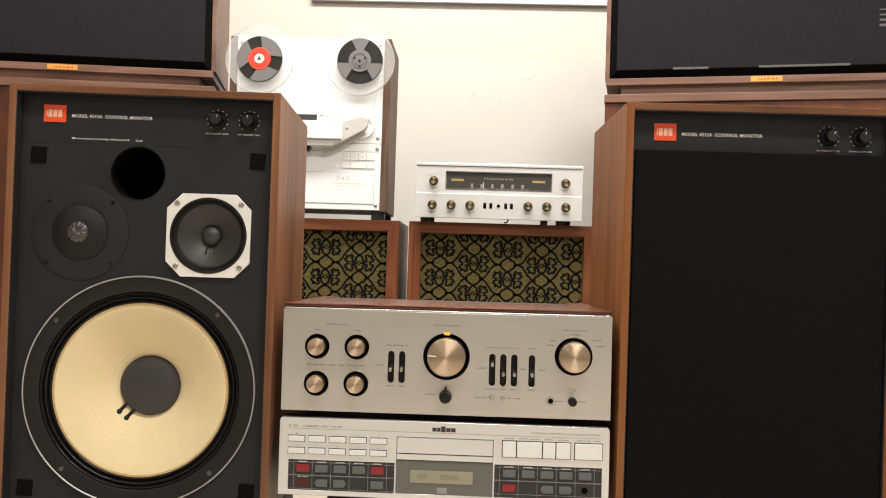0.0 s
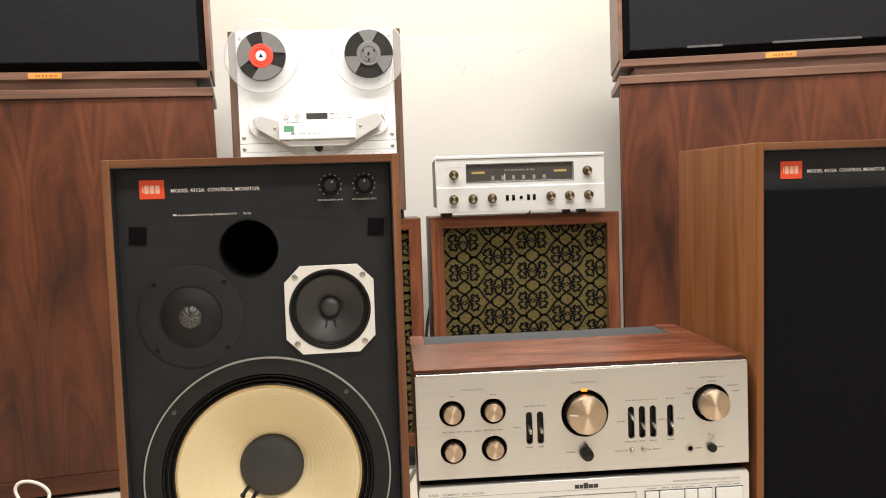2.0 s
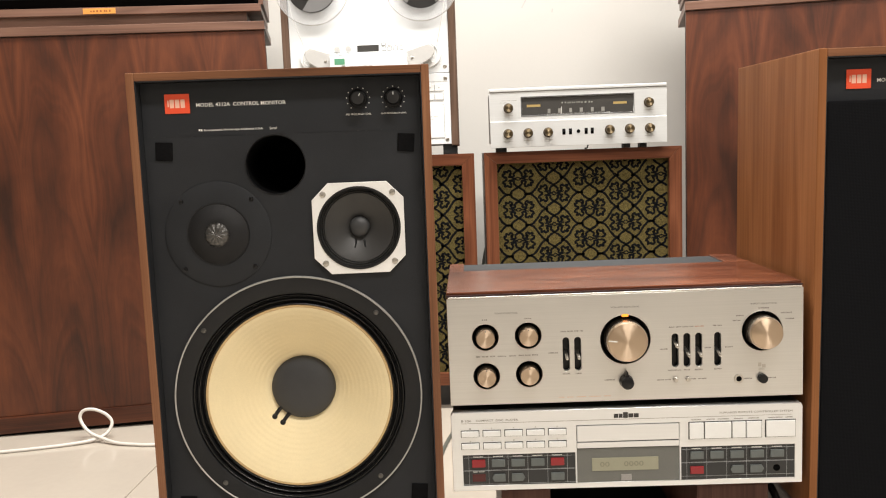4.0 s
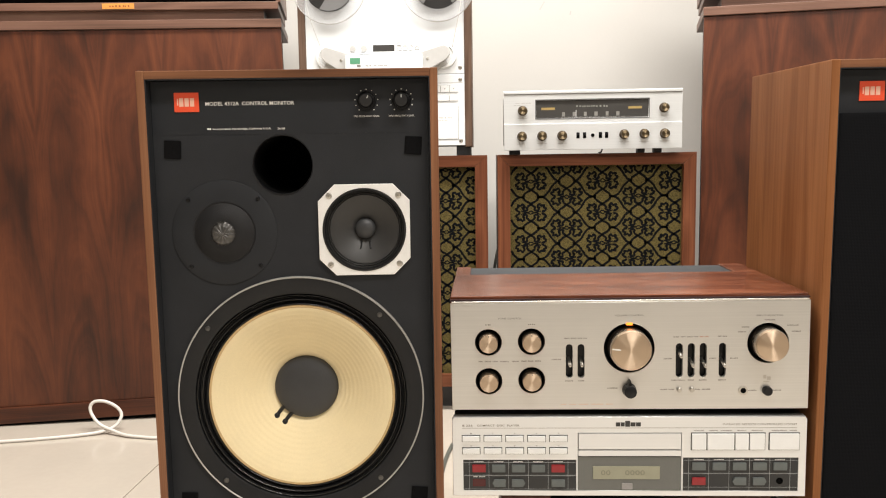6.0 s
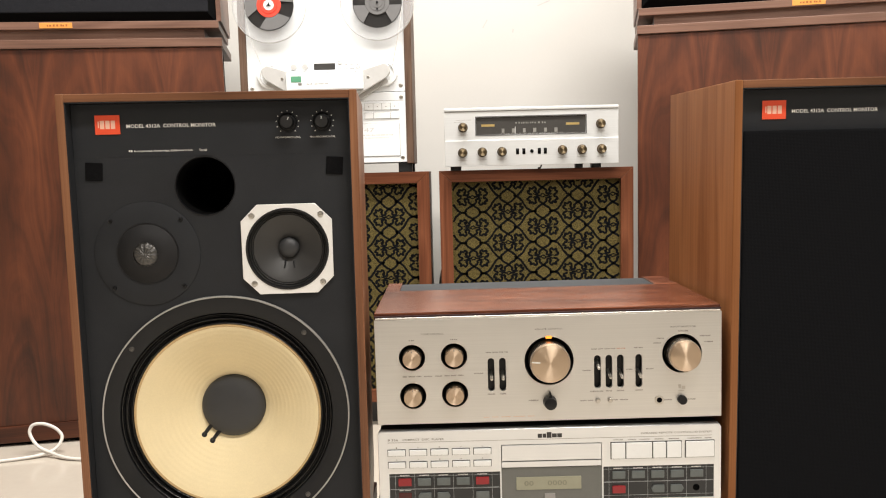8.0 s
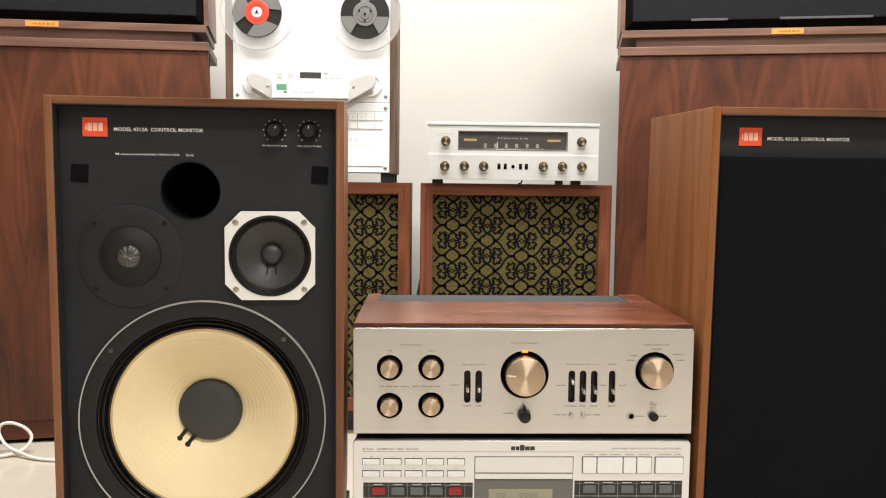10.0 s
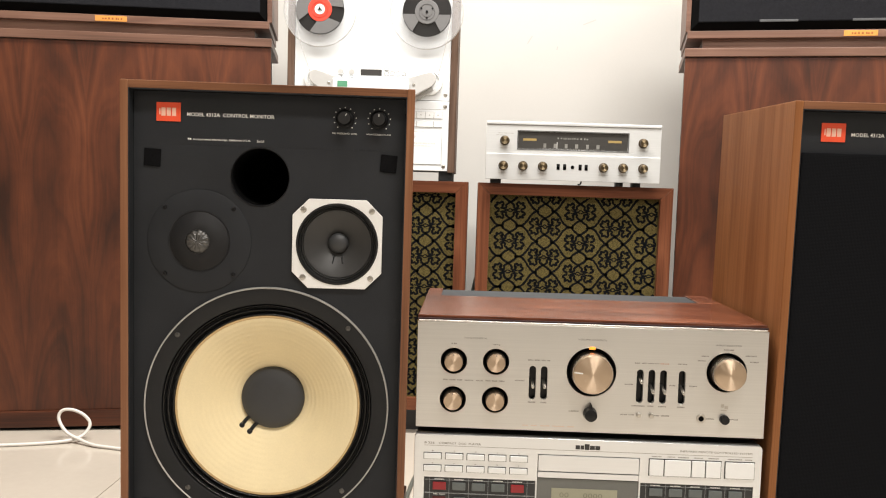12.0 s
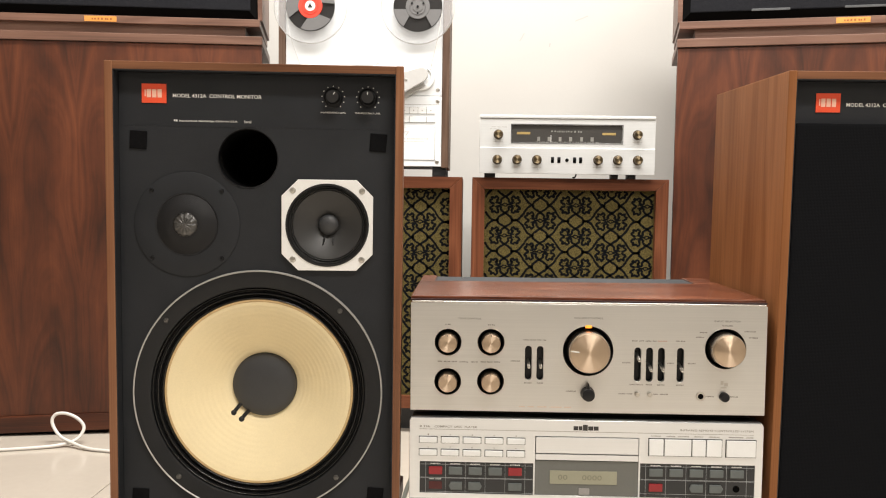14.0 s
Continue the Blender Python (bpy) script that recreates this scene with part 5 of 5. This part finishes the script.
def reel(cx, cz, hub, turn, wide, label):
    y = KY - 0.021
    r = part("reel", lathe([(0.0634, y - 0.004), (0.0935, y - 0.004), (0.0942, y - 0.0034), (0.0935, y - 0.0028), (0.0634, y - 0.0028)], cx, cz, 96), CLEAR, deck, label)
    part("flange", lathe([(0.0305, y + 0.0040), (0.0935, y + 0.0040), (0.0942, y + 0.0034), (0.0935, y + 0.0028), (0.0305, y + 0.0028)], cx, cz, 96), CLEAR, r, "clear plastic flange").visible_shadow = False
    r.visible_shadow = False
    part("tape_pack", lathe([(0.030, y - 0.0022), (0.0625, y - 0.0022), (0.0630, y), (0.0625, y + 0.0022), (0.030, y + 0.0022)], cx, cz, 80), TAPE, r, "dark wound tape")
    for fy in (y - 0.0034, y + 0.0034):
        part("flange_rim", lathe([(0.0936, fy - 0.0008), (0.0946, fy), (0.0936, fy + 0.0008)], cx, cz, 96), DECK_GREY, r, "pale moulded rim")
    for k in range(3):
        a0 = turn + 2 * math.pi * k / 3
        pts = []
        for j in range(13):
            a = a0 - wide + 2 * wide * j / 12
            pts.append((cx + 0.0618 * math.cos(a), cz + 0.0618 * math.sin(a)))
        for j in range(13):
            a = a0 + wide * 0.7 - 1.4 * wide * j / 12
            pts.append((cx + 0.029 * math.cos(a), cz + 0.029 * math.sin(a)))
        part("spoke", prism(pts, y - 0.0052, y - 0.0041), REEL_GREY, r, "grey translucent spoke")
    h = part("hub", lathe([(0.0310, y + 0.004), (0.0310, y - 0.0050), (0.0300, y - 0.0058), (0.0130, y - 0.0058)], cx, cz, 64), hub, r)
    part("hub_ring", lathe([(0.0205, y - 0.0064), (0.0200, y - 0.0072), (0.0195, y - 0.0064)], cx, cz, 48), hub, h)
    part("hub_center", lathe([(0.0132, y - 0.0060), (0.0130, y - 0.0068), (0, y - 0.0068)], cx, cz, 40), KEY if hub is REEL_RED else REEL_GREY, h)
    part("spindle", lathe([(0.0100, KY), (0.0100, y - 0.0020), (0.0034, y - 0.0030), (0.0028, y - 0.0100), (0, y - 0.0104)], cx, cz, 24), BLACK, r)
    for k in range(3):
        a = radians(90 + 120 * k) if hub is REEL_RED else radians(-90 + 120 * k)
        d0, w_ = (0.0048, 0.0016) if hub is REEL_RED else (0.0165, 0.0024)
        part("spline", lathe([(w_, y - 0.0060), (w_, y - 0.0074), (0, y - 0.0074)], cx + d0 * math.cos(a), cz + d0 * math.sin(a), 14), BLACK, h)
    return r


reel(-0.5315, 1.1150, REEL_RED, radians(47), 0.72, "clear tape reel with a red hub label")
reel(-0.2555, 1.1150, REEL_GREY, radians(90), 0.42, "clear tape reel with a grey three-spoke hub")
rw = part("reel_table", lathe([(0.034, KY), (0.034, KY - 0.012), (0.020, KY - 0.016), (0, KY - 0.016)], -0.5315, 1.1150, 48), DECK_GREY, deck)
part("reel_table", lathe([(0.034, KY), (0.034, KY - 0.012), (0.020, KY - 0.016), (0, KY - 0.016)], -0.2555, 1.1150, 48), DECK_GREY, deck)
for cx in (-0.5405, -0.2435):
    ro = part("tension_roller", lathe([(0.0335, KY), (0.0335, KY - 0.006), (0.0318, KY - 0.008), (0.0245, KY - 0.008), (0.0230, KY - 0.004), (0, KY - 0.004)], cx, 0.9405, 56), KEY, deck, "round white tension roller")
    part("cap", lathe([(0.0125, KY - 0.004), (0.0125, KY - 0.022), (0.0105, KY - 0.024), (0, KY - 0.024)], cx, 0.9420, 40), CLEAR, ro)
for sx, cx in ((-1, -0.5405), (1, -0.2435)):
    inner = -0.3940 + sx * 0.0980
    pts = [(inner, 0.9480), (cx + sx * 0.0020, 0.9640), (cx + sx * 0.0150, 0.9560), (cx + sx * 0.0160, 0.9390), (cx + sx * 0.0060, 0.9260), (inner - sx * 0.012, 0.8860), (inner - sx * 0.020, 0.8800), (inner - sx * 0.020, 0.9480)]
    arm = part("head_arm", prism(pts if sx > 0 else pts[::-1], KY - 0.030, KY - 0.012, 0.002), DECK_GREY, deck, "pale grey arm of the head cover")
    screw(inner + sx * 0.012, 0.9290, KY - 0.030, 0.0038, arm, SCREW)
for sx, cx in ((-1, -0.5405), (1, -0.2435)):
    inner = -0.3940 + sx * 0.0700
    pts = [(inner, 0.9000), (cx + sx * 0.0040, 0.9300), (cx + sx * 0.0100, 0.9180), (inner, 0.8640), (inner - sx * 0.030, 0.8560), (inner - sx * 0.030, 0.8900)]
    part("arm_base", prism(pts if sx > 0 else pts[::-1], KY - 0.011, KY - 0.0005, 0.001), DECK_GREY, deck, "grey arm base")
cover = part("head_cover", box(-0.4930, -0.2960, KY - 0.040, KY, 0.8975, 0.9405, 0.003), DECK_FACE, deck, "white head cover with a green sticker")
part("cover_base", prism([(-0.4915, 0.8970), (-0.2975, 0.8970), (-0.3220, 0.8800), (-0.4670, 0.8800)], KY - 0.034, KY - 0.002, 0.0015), DECK_GREY, cover)
part("sticker", box(-0.4800, -0.4540, KY - 0.0404, KY - 0.040, 0.9180, 0.9330), GREEN, cover, "small green sticker")
part("sticker_mark", box(-0.4620, -0.4530, KY - 0.0406, KY - 0.0403, 0.9105, 0.9160), DIAL_GREY, cover)
part("small_print", bars(-0.4400, -0.4250, 0.9130, 0.0030, KY - 0.040, 2, 101), INK_PALE, cover)
part("small_print", bars(-0.4200, -0.3850, 0.9130, 0.0022, KY - 0.040, 3, 102), INK_PALE, cover)
strip = part("meter_strip", box(-0.4930, -0.2960, KY - 0.022, KY, 0.9440, 0.9740, 0.002), DECK_FACE, deck, "white meter and counter strip")
m = KY - 0.022
part("counter", box(-0.4230, -0.3680, m - 0.0006, m, 0.9500, 0.9660, 0.0003), SMOKE_DARK, strip, "dark counter window")
for x in (-0.4735, -0.4450):
    part("small_knob", lathe([(0.0078, m), (0.0074, m - 0.008), (0, m - 0.0082)], x, 0.9575, 32), DECK_GREY, strip)
for k, (x, z, w, h) in enumerate(((-0.3610, 0.9510, 0.011, 0.010), (-0.3610, 0.9635, 0.011, 0.007), (-0.3460, 0.9510, 0.011, 0.010), (-0.3310, 0.9510, 0.011, 0.010), (-0.3150, 0.9520, 0.009, 0.008))):
    kk = part("strip_key", box(x + 0.0008, x + w - 0.0008, m - 0.0020, m, z + 0.0008, z + h - 0.0008, 0.0004), KEY, strip)
    part("key_gap", box(x, x + w, m - 0.0004, m - 0.0001, z, z + h), CASE_DARK, kk)
    part("small_print", bars(x + 0.002, x + w - 0.002, z + h + 0.0018, 0.0018, m, 1, 110 + k), INK_PALE, strip)
part("capstan", lathe([(0.0105, KY), (0.0105, KY - 0.026), (0.006, KY - 0.028), (0, KY - 0.028)], -0.3945, 0.8770, 32), BLACK, deck, "dark pinch roller")
lf = KY - 0.0012
for k in range(4):
    x = -0.2985 + 0.0225 * k
    for z in (0.8460,):
        kk = part("transport_key", box(x + 0.0006, x + 0.0219, lf - 0.0022, lf, z + 0.0006, z + 0.0169, 0.0005), KEY, deck)
        part("key_gap", box(x, x + 0.0225, lf - 0.0004, lf - 0.0001, z, z + 0.0175), CASE_GREY, kk)
        part("key_mark", box(x + 0.0100, x + 0.0125, lf - 0.0025, lf - 0.0022, z + 0.0078, z + 0.0100), INK_PALE, kk)
for x0, x1 in ((-0.2985, -0.2760), (-0.2755, -0.2315), (-0.2310, -0.2085)):
    kk = part("transport_key", box(x0 + 0.0006, x1 - 0.0006, lf - 0.0022, lf, 0.8242, 0.8392, 0.0005), KEY, deck)
    part("key_gap", box(x0, x1, lf - 0.0004, lf - 0.0001, 0.8235, 0.8399), CASE_GREY, kk)
part("small_key", box(-0.3290, -0.3130, lf - 0.0020, lf, 0.8240, 0.8340, 0.0005), KEY, deck)
door = part("control_door", box(-0.5500, -0.2090, lf - 0.0016, lf, 0.7270, 0.8110, 0.0006), DECK_FACE, deck, "white hinged control door")
part("door_gap", box(-0.5510, -0.2080, lf - 0.0004, lf - 0.0001, 0.7258, 0.8118), CASE_GREY, door)
part("lettering", letters("747", -0.3140, -0.2750, 0.7950, 0.0110, lf - 0.0016), mat("pale_silver_ink", (0.6, 0.6, 0.6), 0.5), door)
part("small_print", bars(-0.3150, -0.2250, 0.7815, 0.0040, lf - 0.0016, 8, 120), mat("faint_grey_ink", (0.6, 0.59, 0.57), 0.5), door)
part("small_print", bars(-0.3150, -0.2350, 0.7745, 0.0034, lf - 0.0016, 9, 121), mat("faint_grey_ink_b", (0.62, 0.61, 0.59), 0.5), door)
for k, z in enumerate((0.8700,)):
    part("engraved_line", box(KX0 + 0.024, KX1 - 0.024, lf - 0.0002, lf, z - 0.0004, z + 0.0004), INK_PALE, lowp)
for x in (KX0 + 0.012, KX1 - 0.042):
    for y in (KY + 0.004, KY + 0.165):
        part("foot", box(x, x + 0.036, y, y + 0.036, CTOP, KZ0 + 0.004, 0.0015), RUBBER, deck)
part("tape_run", tube(smooth_path([(-0.1935, KY - 0.021, 1.1060), (-0.2010, KY - 0.026, 1.0500), (-0.2215, KY - 0.020, 0.9560)], 4), 0.0009, 6), mat("pale_leader_tape", (0.62, 0.6, 0.57), 0.3), deck, "taut magnetic tape")

part("tape_run", tube(smooth_path([(-0.5945, KY - 0.021, 1.1060), (-0.5830, KY - 0.026, 1.0400), (-0.5545, KY - 0.020, 0.9560)], 4), 0.0007, 6), DECK_GREY, deck, "taut magnetic tape")


# Corner horn loudspeakers, tall, with plain veneered fronts
def horn_speaker(at, label, lift, shift=0.0):
    """lift: how much higher its shelf stands than 1.017 m; shift: how far its badge sits off the middle."""
    root = thing("horn_speaker", label, "loudspeaker", group="pair of corner horn speakers")
    h = 0.395
    part("front_board", box(-h, h, 0, 0.019, 0.050, 1.0120 + lift, 0.001), HORN_WOOD, root, "dark walnut veneered front board")
    part("base_trim", box(-h, h, -0.006, 0.03, 0.006, 0.0495, 0.002), HORN_BASE, root, "brown base trim")
    # Solid near-black strip drawn as the shadow under the base trim
    part("base_shadow_strip", box(-h + 0.005, h - 0.005, 0.004, 0.30, 0, 0.006), HOLE, root)
    part("shelf_trim", box(-h - 0.002, h + 0.002, -0.006, 0.30, 1.0132 + lift, 1.0350 + lift, 0.0015), HORN_TRIM, root, "brown shelf trim")
    part("neck", box(-h + 0.042, h - 0.042, 0.008, 0.28, 1.0352 + lift, 1.0598 + lift), HORN_TRIM, root, "recessed brown neck")
    rail = part("badge_rail", box(-h + 0.002, h - 0.004, -0.004, 0.30, 1.0600 + lift, 1.0790 + lift, 0.0015), HORN_TRIM, root, "brown lower rail with a copper badge")
    part("badge", box(shift - 0.044, shift + 0.034, -0.0052, -0.0038, 1.0628 + lift, 1.0764 + lift, 0.0004), BADGE, rail, "small copper badge with worn lettering")
    part("badge_print", bars(shift - 0.026, shift + 0.024, 1.0696 + lift, 0.0050, -0.0052, 5, 140), BADGE_DARK, rail)
    top = 1.420
    part("cloth_panel", box(-h + 0.028, h - 0.028, 0.002, 0.02, 1.1020 + lift, top - 0.02, 0.003), HORN_CLOTH, root, "black speaker cloth")
    bev = []
    x0, x1, z0, z1 = -h + 0.006, h - 0.010, 1.0793 + lift, top
    i = 0.022
    for quad in (((x0, z0), (x1, z0), (x1 - i, z0 + i), (x0 + i, z0 + i)), ((x0, z1), (x0 + i, z1 - i), (x1 - i, z1 - i), (x1, z1)), ((x0, z0), (x0 + i, z0 + i), (x0 + i, z1 - i), (x0, z1)), ((x1, z0), (x1, z1), (x1 - i, z1 - i), (x1 - i, z0 + i))):
        bm = bmesh.new()
        vs = []
        for k, (x, z) in enumerate(quad):
            outer = (abs(x - x0) < 1e-6 or abs(x - x1) < 1e-6) and True or (abs(z - z0) < 1e-6 or abs(z - z1) < 1e-6)
            vs.append(bm.verts.new((x, 0.018 if outer else 0.003, z)))
        f = bm.faces.new(vs)
        ex = bmesh.ops.extrude_face_region(bm, geom=[f])
        bmesh.ops.translate(bm, verts=[v for v in ex["geom"] if isinstance(v, bmesh.types.BMVert)], vec=(0, 0.012, 0))
        bmesh.ops.recalc_face_normals(bm, faces=bm.faces)
        part("cloth_border", bm, HOLE, root, "sloping black cloth border")
    for s in (-1, 1):
        part("hat_side", box(s * (h - 0.004) - 0.006, s * (h - 0.004) + 0.006, 0.012, 0.30, 1.0793 + lift, top + 0.001, 0.001), HORN_TRIM, root)
    part("hat_back", box(-h + 0.01, h - 0.01, 0.032, 0.30, 1.0793 + lift, top), CASE_DARK, root)
    part("hat_top", box(-h - 0.004, h + 0.004, 0.0, 0.31, top + 0.0012, top + 0.02, 0.002), HORN_TRIM, root)
    for s in (-1, 1):
        # Near-black strips put the shade of the side gaps behind the board's edges
        part("side_gap_shade", box(s * (h - 0.004) - 0.0030, s * (h - 0.004) + 0.0030, 0.0195, 0.052, 0.05, 1.0120 + lift), HOLE, root)
    body = prism([(-h + 0.03, 0.02), (h - 0.03, 0.02), (h - 0.03, 0.16), (0.20, 0.42), (-0.20, 0.42), (-h + 0.03, 0.16)], 0.02, 1.0130 + lift)
    body.transform(Matrix(((1, 0, 0, 0), (0, 0, 1, 0), (0, 1, 0, 0), (0, 0, 0, 1))))
    bmesh.ops.recalc_face_normals(body, faces=body.faces)
    part("bass_bin", body, HORN_TRIM, root)
    root.matrix_basis = at
    return root


def corner_pose(x, y, deg, side, lean=0.0, up=0.0):
    """Places the front so that its edge on the given side stands at x, y; lean tips it sideways."""
    m = pose(x, y, up, 0, 0, deg) @ pose(0, 0, 0, 0, lean, 0)
    return m @ Matrix.Translation((-side * 0.397, 0, 0))


horn_speaker(corner_pose(-0.648, 2.360, 10.2, 1, -0.9, 0.0125), "tall dark walnut horn speaker beside the wall gap, black cloth top", -0.0050)
kr = horn_speaker(corner_pose(0.416, 2.372, -11.0, -1), "tall dark walnut horn speaker with pale strips on its cloth", 0.0125, 0.026)
# Pale grey strips set on the cloth of the right-hand horn
for x0, x1, z in ((-0.217, -0.125, 1.1135), (0.002, 0.225, 1.1135)):
    bm = box(x0, x1, 0.0010, 0.0035, z, z + 0.006, 0.0008)
    bm.transform(kr.matrix_basis)
    part("pale_strip", bm, PALE_STRIP, kr, "pale grey strip")

for k, z in enumerate((1.212, 1.226, 1.240, 1.254)):
    bm = box(0.292, 0.356, 0.0008, 0.0035, z, z + 0.007 - 0.001 * k, 0.0008)
    bm.transform(kr.matrix_basis)
    part("pale_strip", bm, PALE_STRIP, kr, "pale grey strip")

# White cable trunking along the wall, high above the deck; only its lower edge is seen
trunk = thing("cable_trunking", "white plastic cable trunking fixed along the wall", "trunking", (0.15, 2.97, 1.485))
part("base", box(-0.53, 0.85, 2.962, 2.9695, 1.487, 1.545, 0.001), TRUNK, trunk)
part("cover", box(-0.53, 0.85, 2.950, 2.9618, 1.485, 1.547, 0.003), TRUNK, trunk, "white snap-on cover")

# Cables
pts = [(-1.936, 2.010, 0.0045), (-1.536, 2.065, 0.0045), (-1.326, 2.095, 0.0045), (-1.185, 2.132, 0.0045), (-1.115, 2.158, 0.007), (-1.086, 2.178, 0.015), (-1.075, 2.192, 0.032), (-1.077, 2.198, 0.047), (-1.092, 2.197, 0.064),
       (-1.117, 2.193, 0.076), (-1.141, 2.190, 0.075), (-1.150, 2.186, 0.061), (-1.142, 2.180, 0.042), (-1.119, 2.168, 0.024), (-1.085, 2.158, 0.0125), (-1.040, 2.138, 0.006), (-0.990, 2.128, 0.0045),
       (-0.946, 2.122, 0.0045), (-0.786, 2.13, 0.0045), (-0.646, 2.2, 0.0045), (-0.606, 2.5, 0.0045)]
whole("white_cable", tube(smooth_path(pts, 8), 0.0041, 10), CABLE_WHITE, "white round cable looped on the tiled floor", "cable")
pts = [(-0.070, 2.69, 0.47), (-0.098, 2.68, 0.42), (-0.113, 2.67, 0.36), (-0.121, 2.66, 0.29), (-0.130, 2.60, 0.15), (-0.150, 2.45, 0.03), (-0.20, 2.22, 0.004), (-0.235, 2.0, 0.004), (-0.24, 1.75, 0.004), (-0.20, 1.62, 0.004), (-0.05, 1.60, 0.004)]
whole("grey_cable", tube(smooth_path(pts, 8), 0.0045, 8), CABLE_GREY, "thin grey-green cable hanging between the cabinets", "cable")

pts = [(0.236, 1.50, 0.225), (0.246, 1.44, 0.222), (0.254, 1.36, 0.208), (0.262, 1.31, 0.180), (0.266, 1.30, 0.12), (0.262, 1.33, 0.03), (0.26, 1.42, 0.006), (0.24, 1.62, 0.005)]
whole("black_lead", tube(smooth_path(pts, 8), 0.0055, 10), RUBBER, "black power lead hanging beside the low stand", "cable")

# Scuffs on the wall
for k, (x, z, l, a) in enumerate(((0.245, 1.228, 0.045, 22), (0.142, 1.141, 0.012, 80), (0.05, 1.166, 0.03, 60))):
    bm = box(-l / 2, l / 2, -0.0004, 0, -0.002, 0.002)
    bm.transform(Matrix.Translation((x, WALL_Y, z)) @ Matrix.Rotation(radians(-a), 4, "Y"))
    whole("wall_scuff", bm, mat("grey_scuff", (0.46, 0.445, 0.43), 0.7), "faint grey scuff on the wall", "scuff", "structure")

# Floor tiles
TS, JX, JY = 0.80, -0.886, 1.62
tile_mesh = None
for i in range(-2, 5):
    for j in range(-6, 2):
        x0, y0 = JX + TS * i, JY + TS * j
        if x0 < LEFT - 0.2 or x0 + TS > RIGHT + 0.9 or y0 + TS < BACK - 0.1:
            continue
        if tile_mesh is None:
            bm = box(0.0012, TS - 0.0012, 0.0012, TS - 0.0012, -0.008, 0, 0.0008, 1)
            tile_mesh = bpy.data.meshes.new("tile")
            bm.to_mesh(tile_mesh)
            bm.free()
            tile_mesh.materials.append(TILE)
        ob = new("tile", tile_mesh)
        ob.location = (x0, y0, 0)
        ob.parent = floor
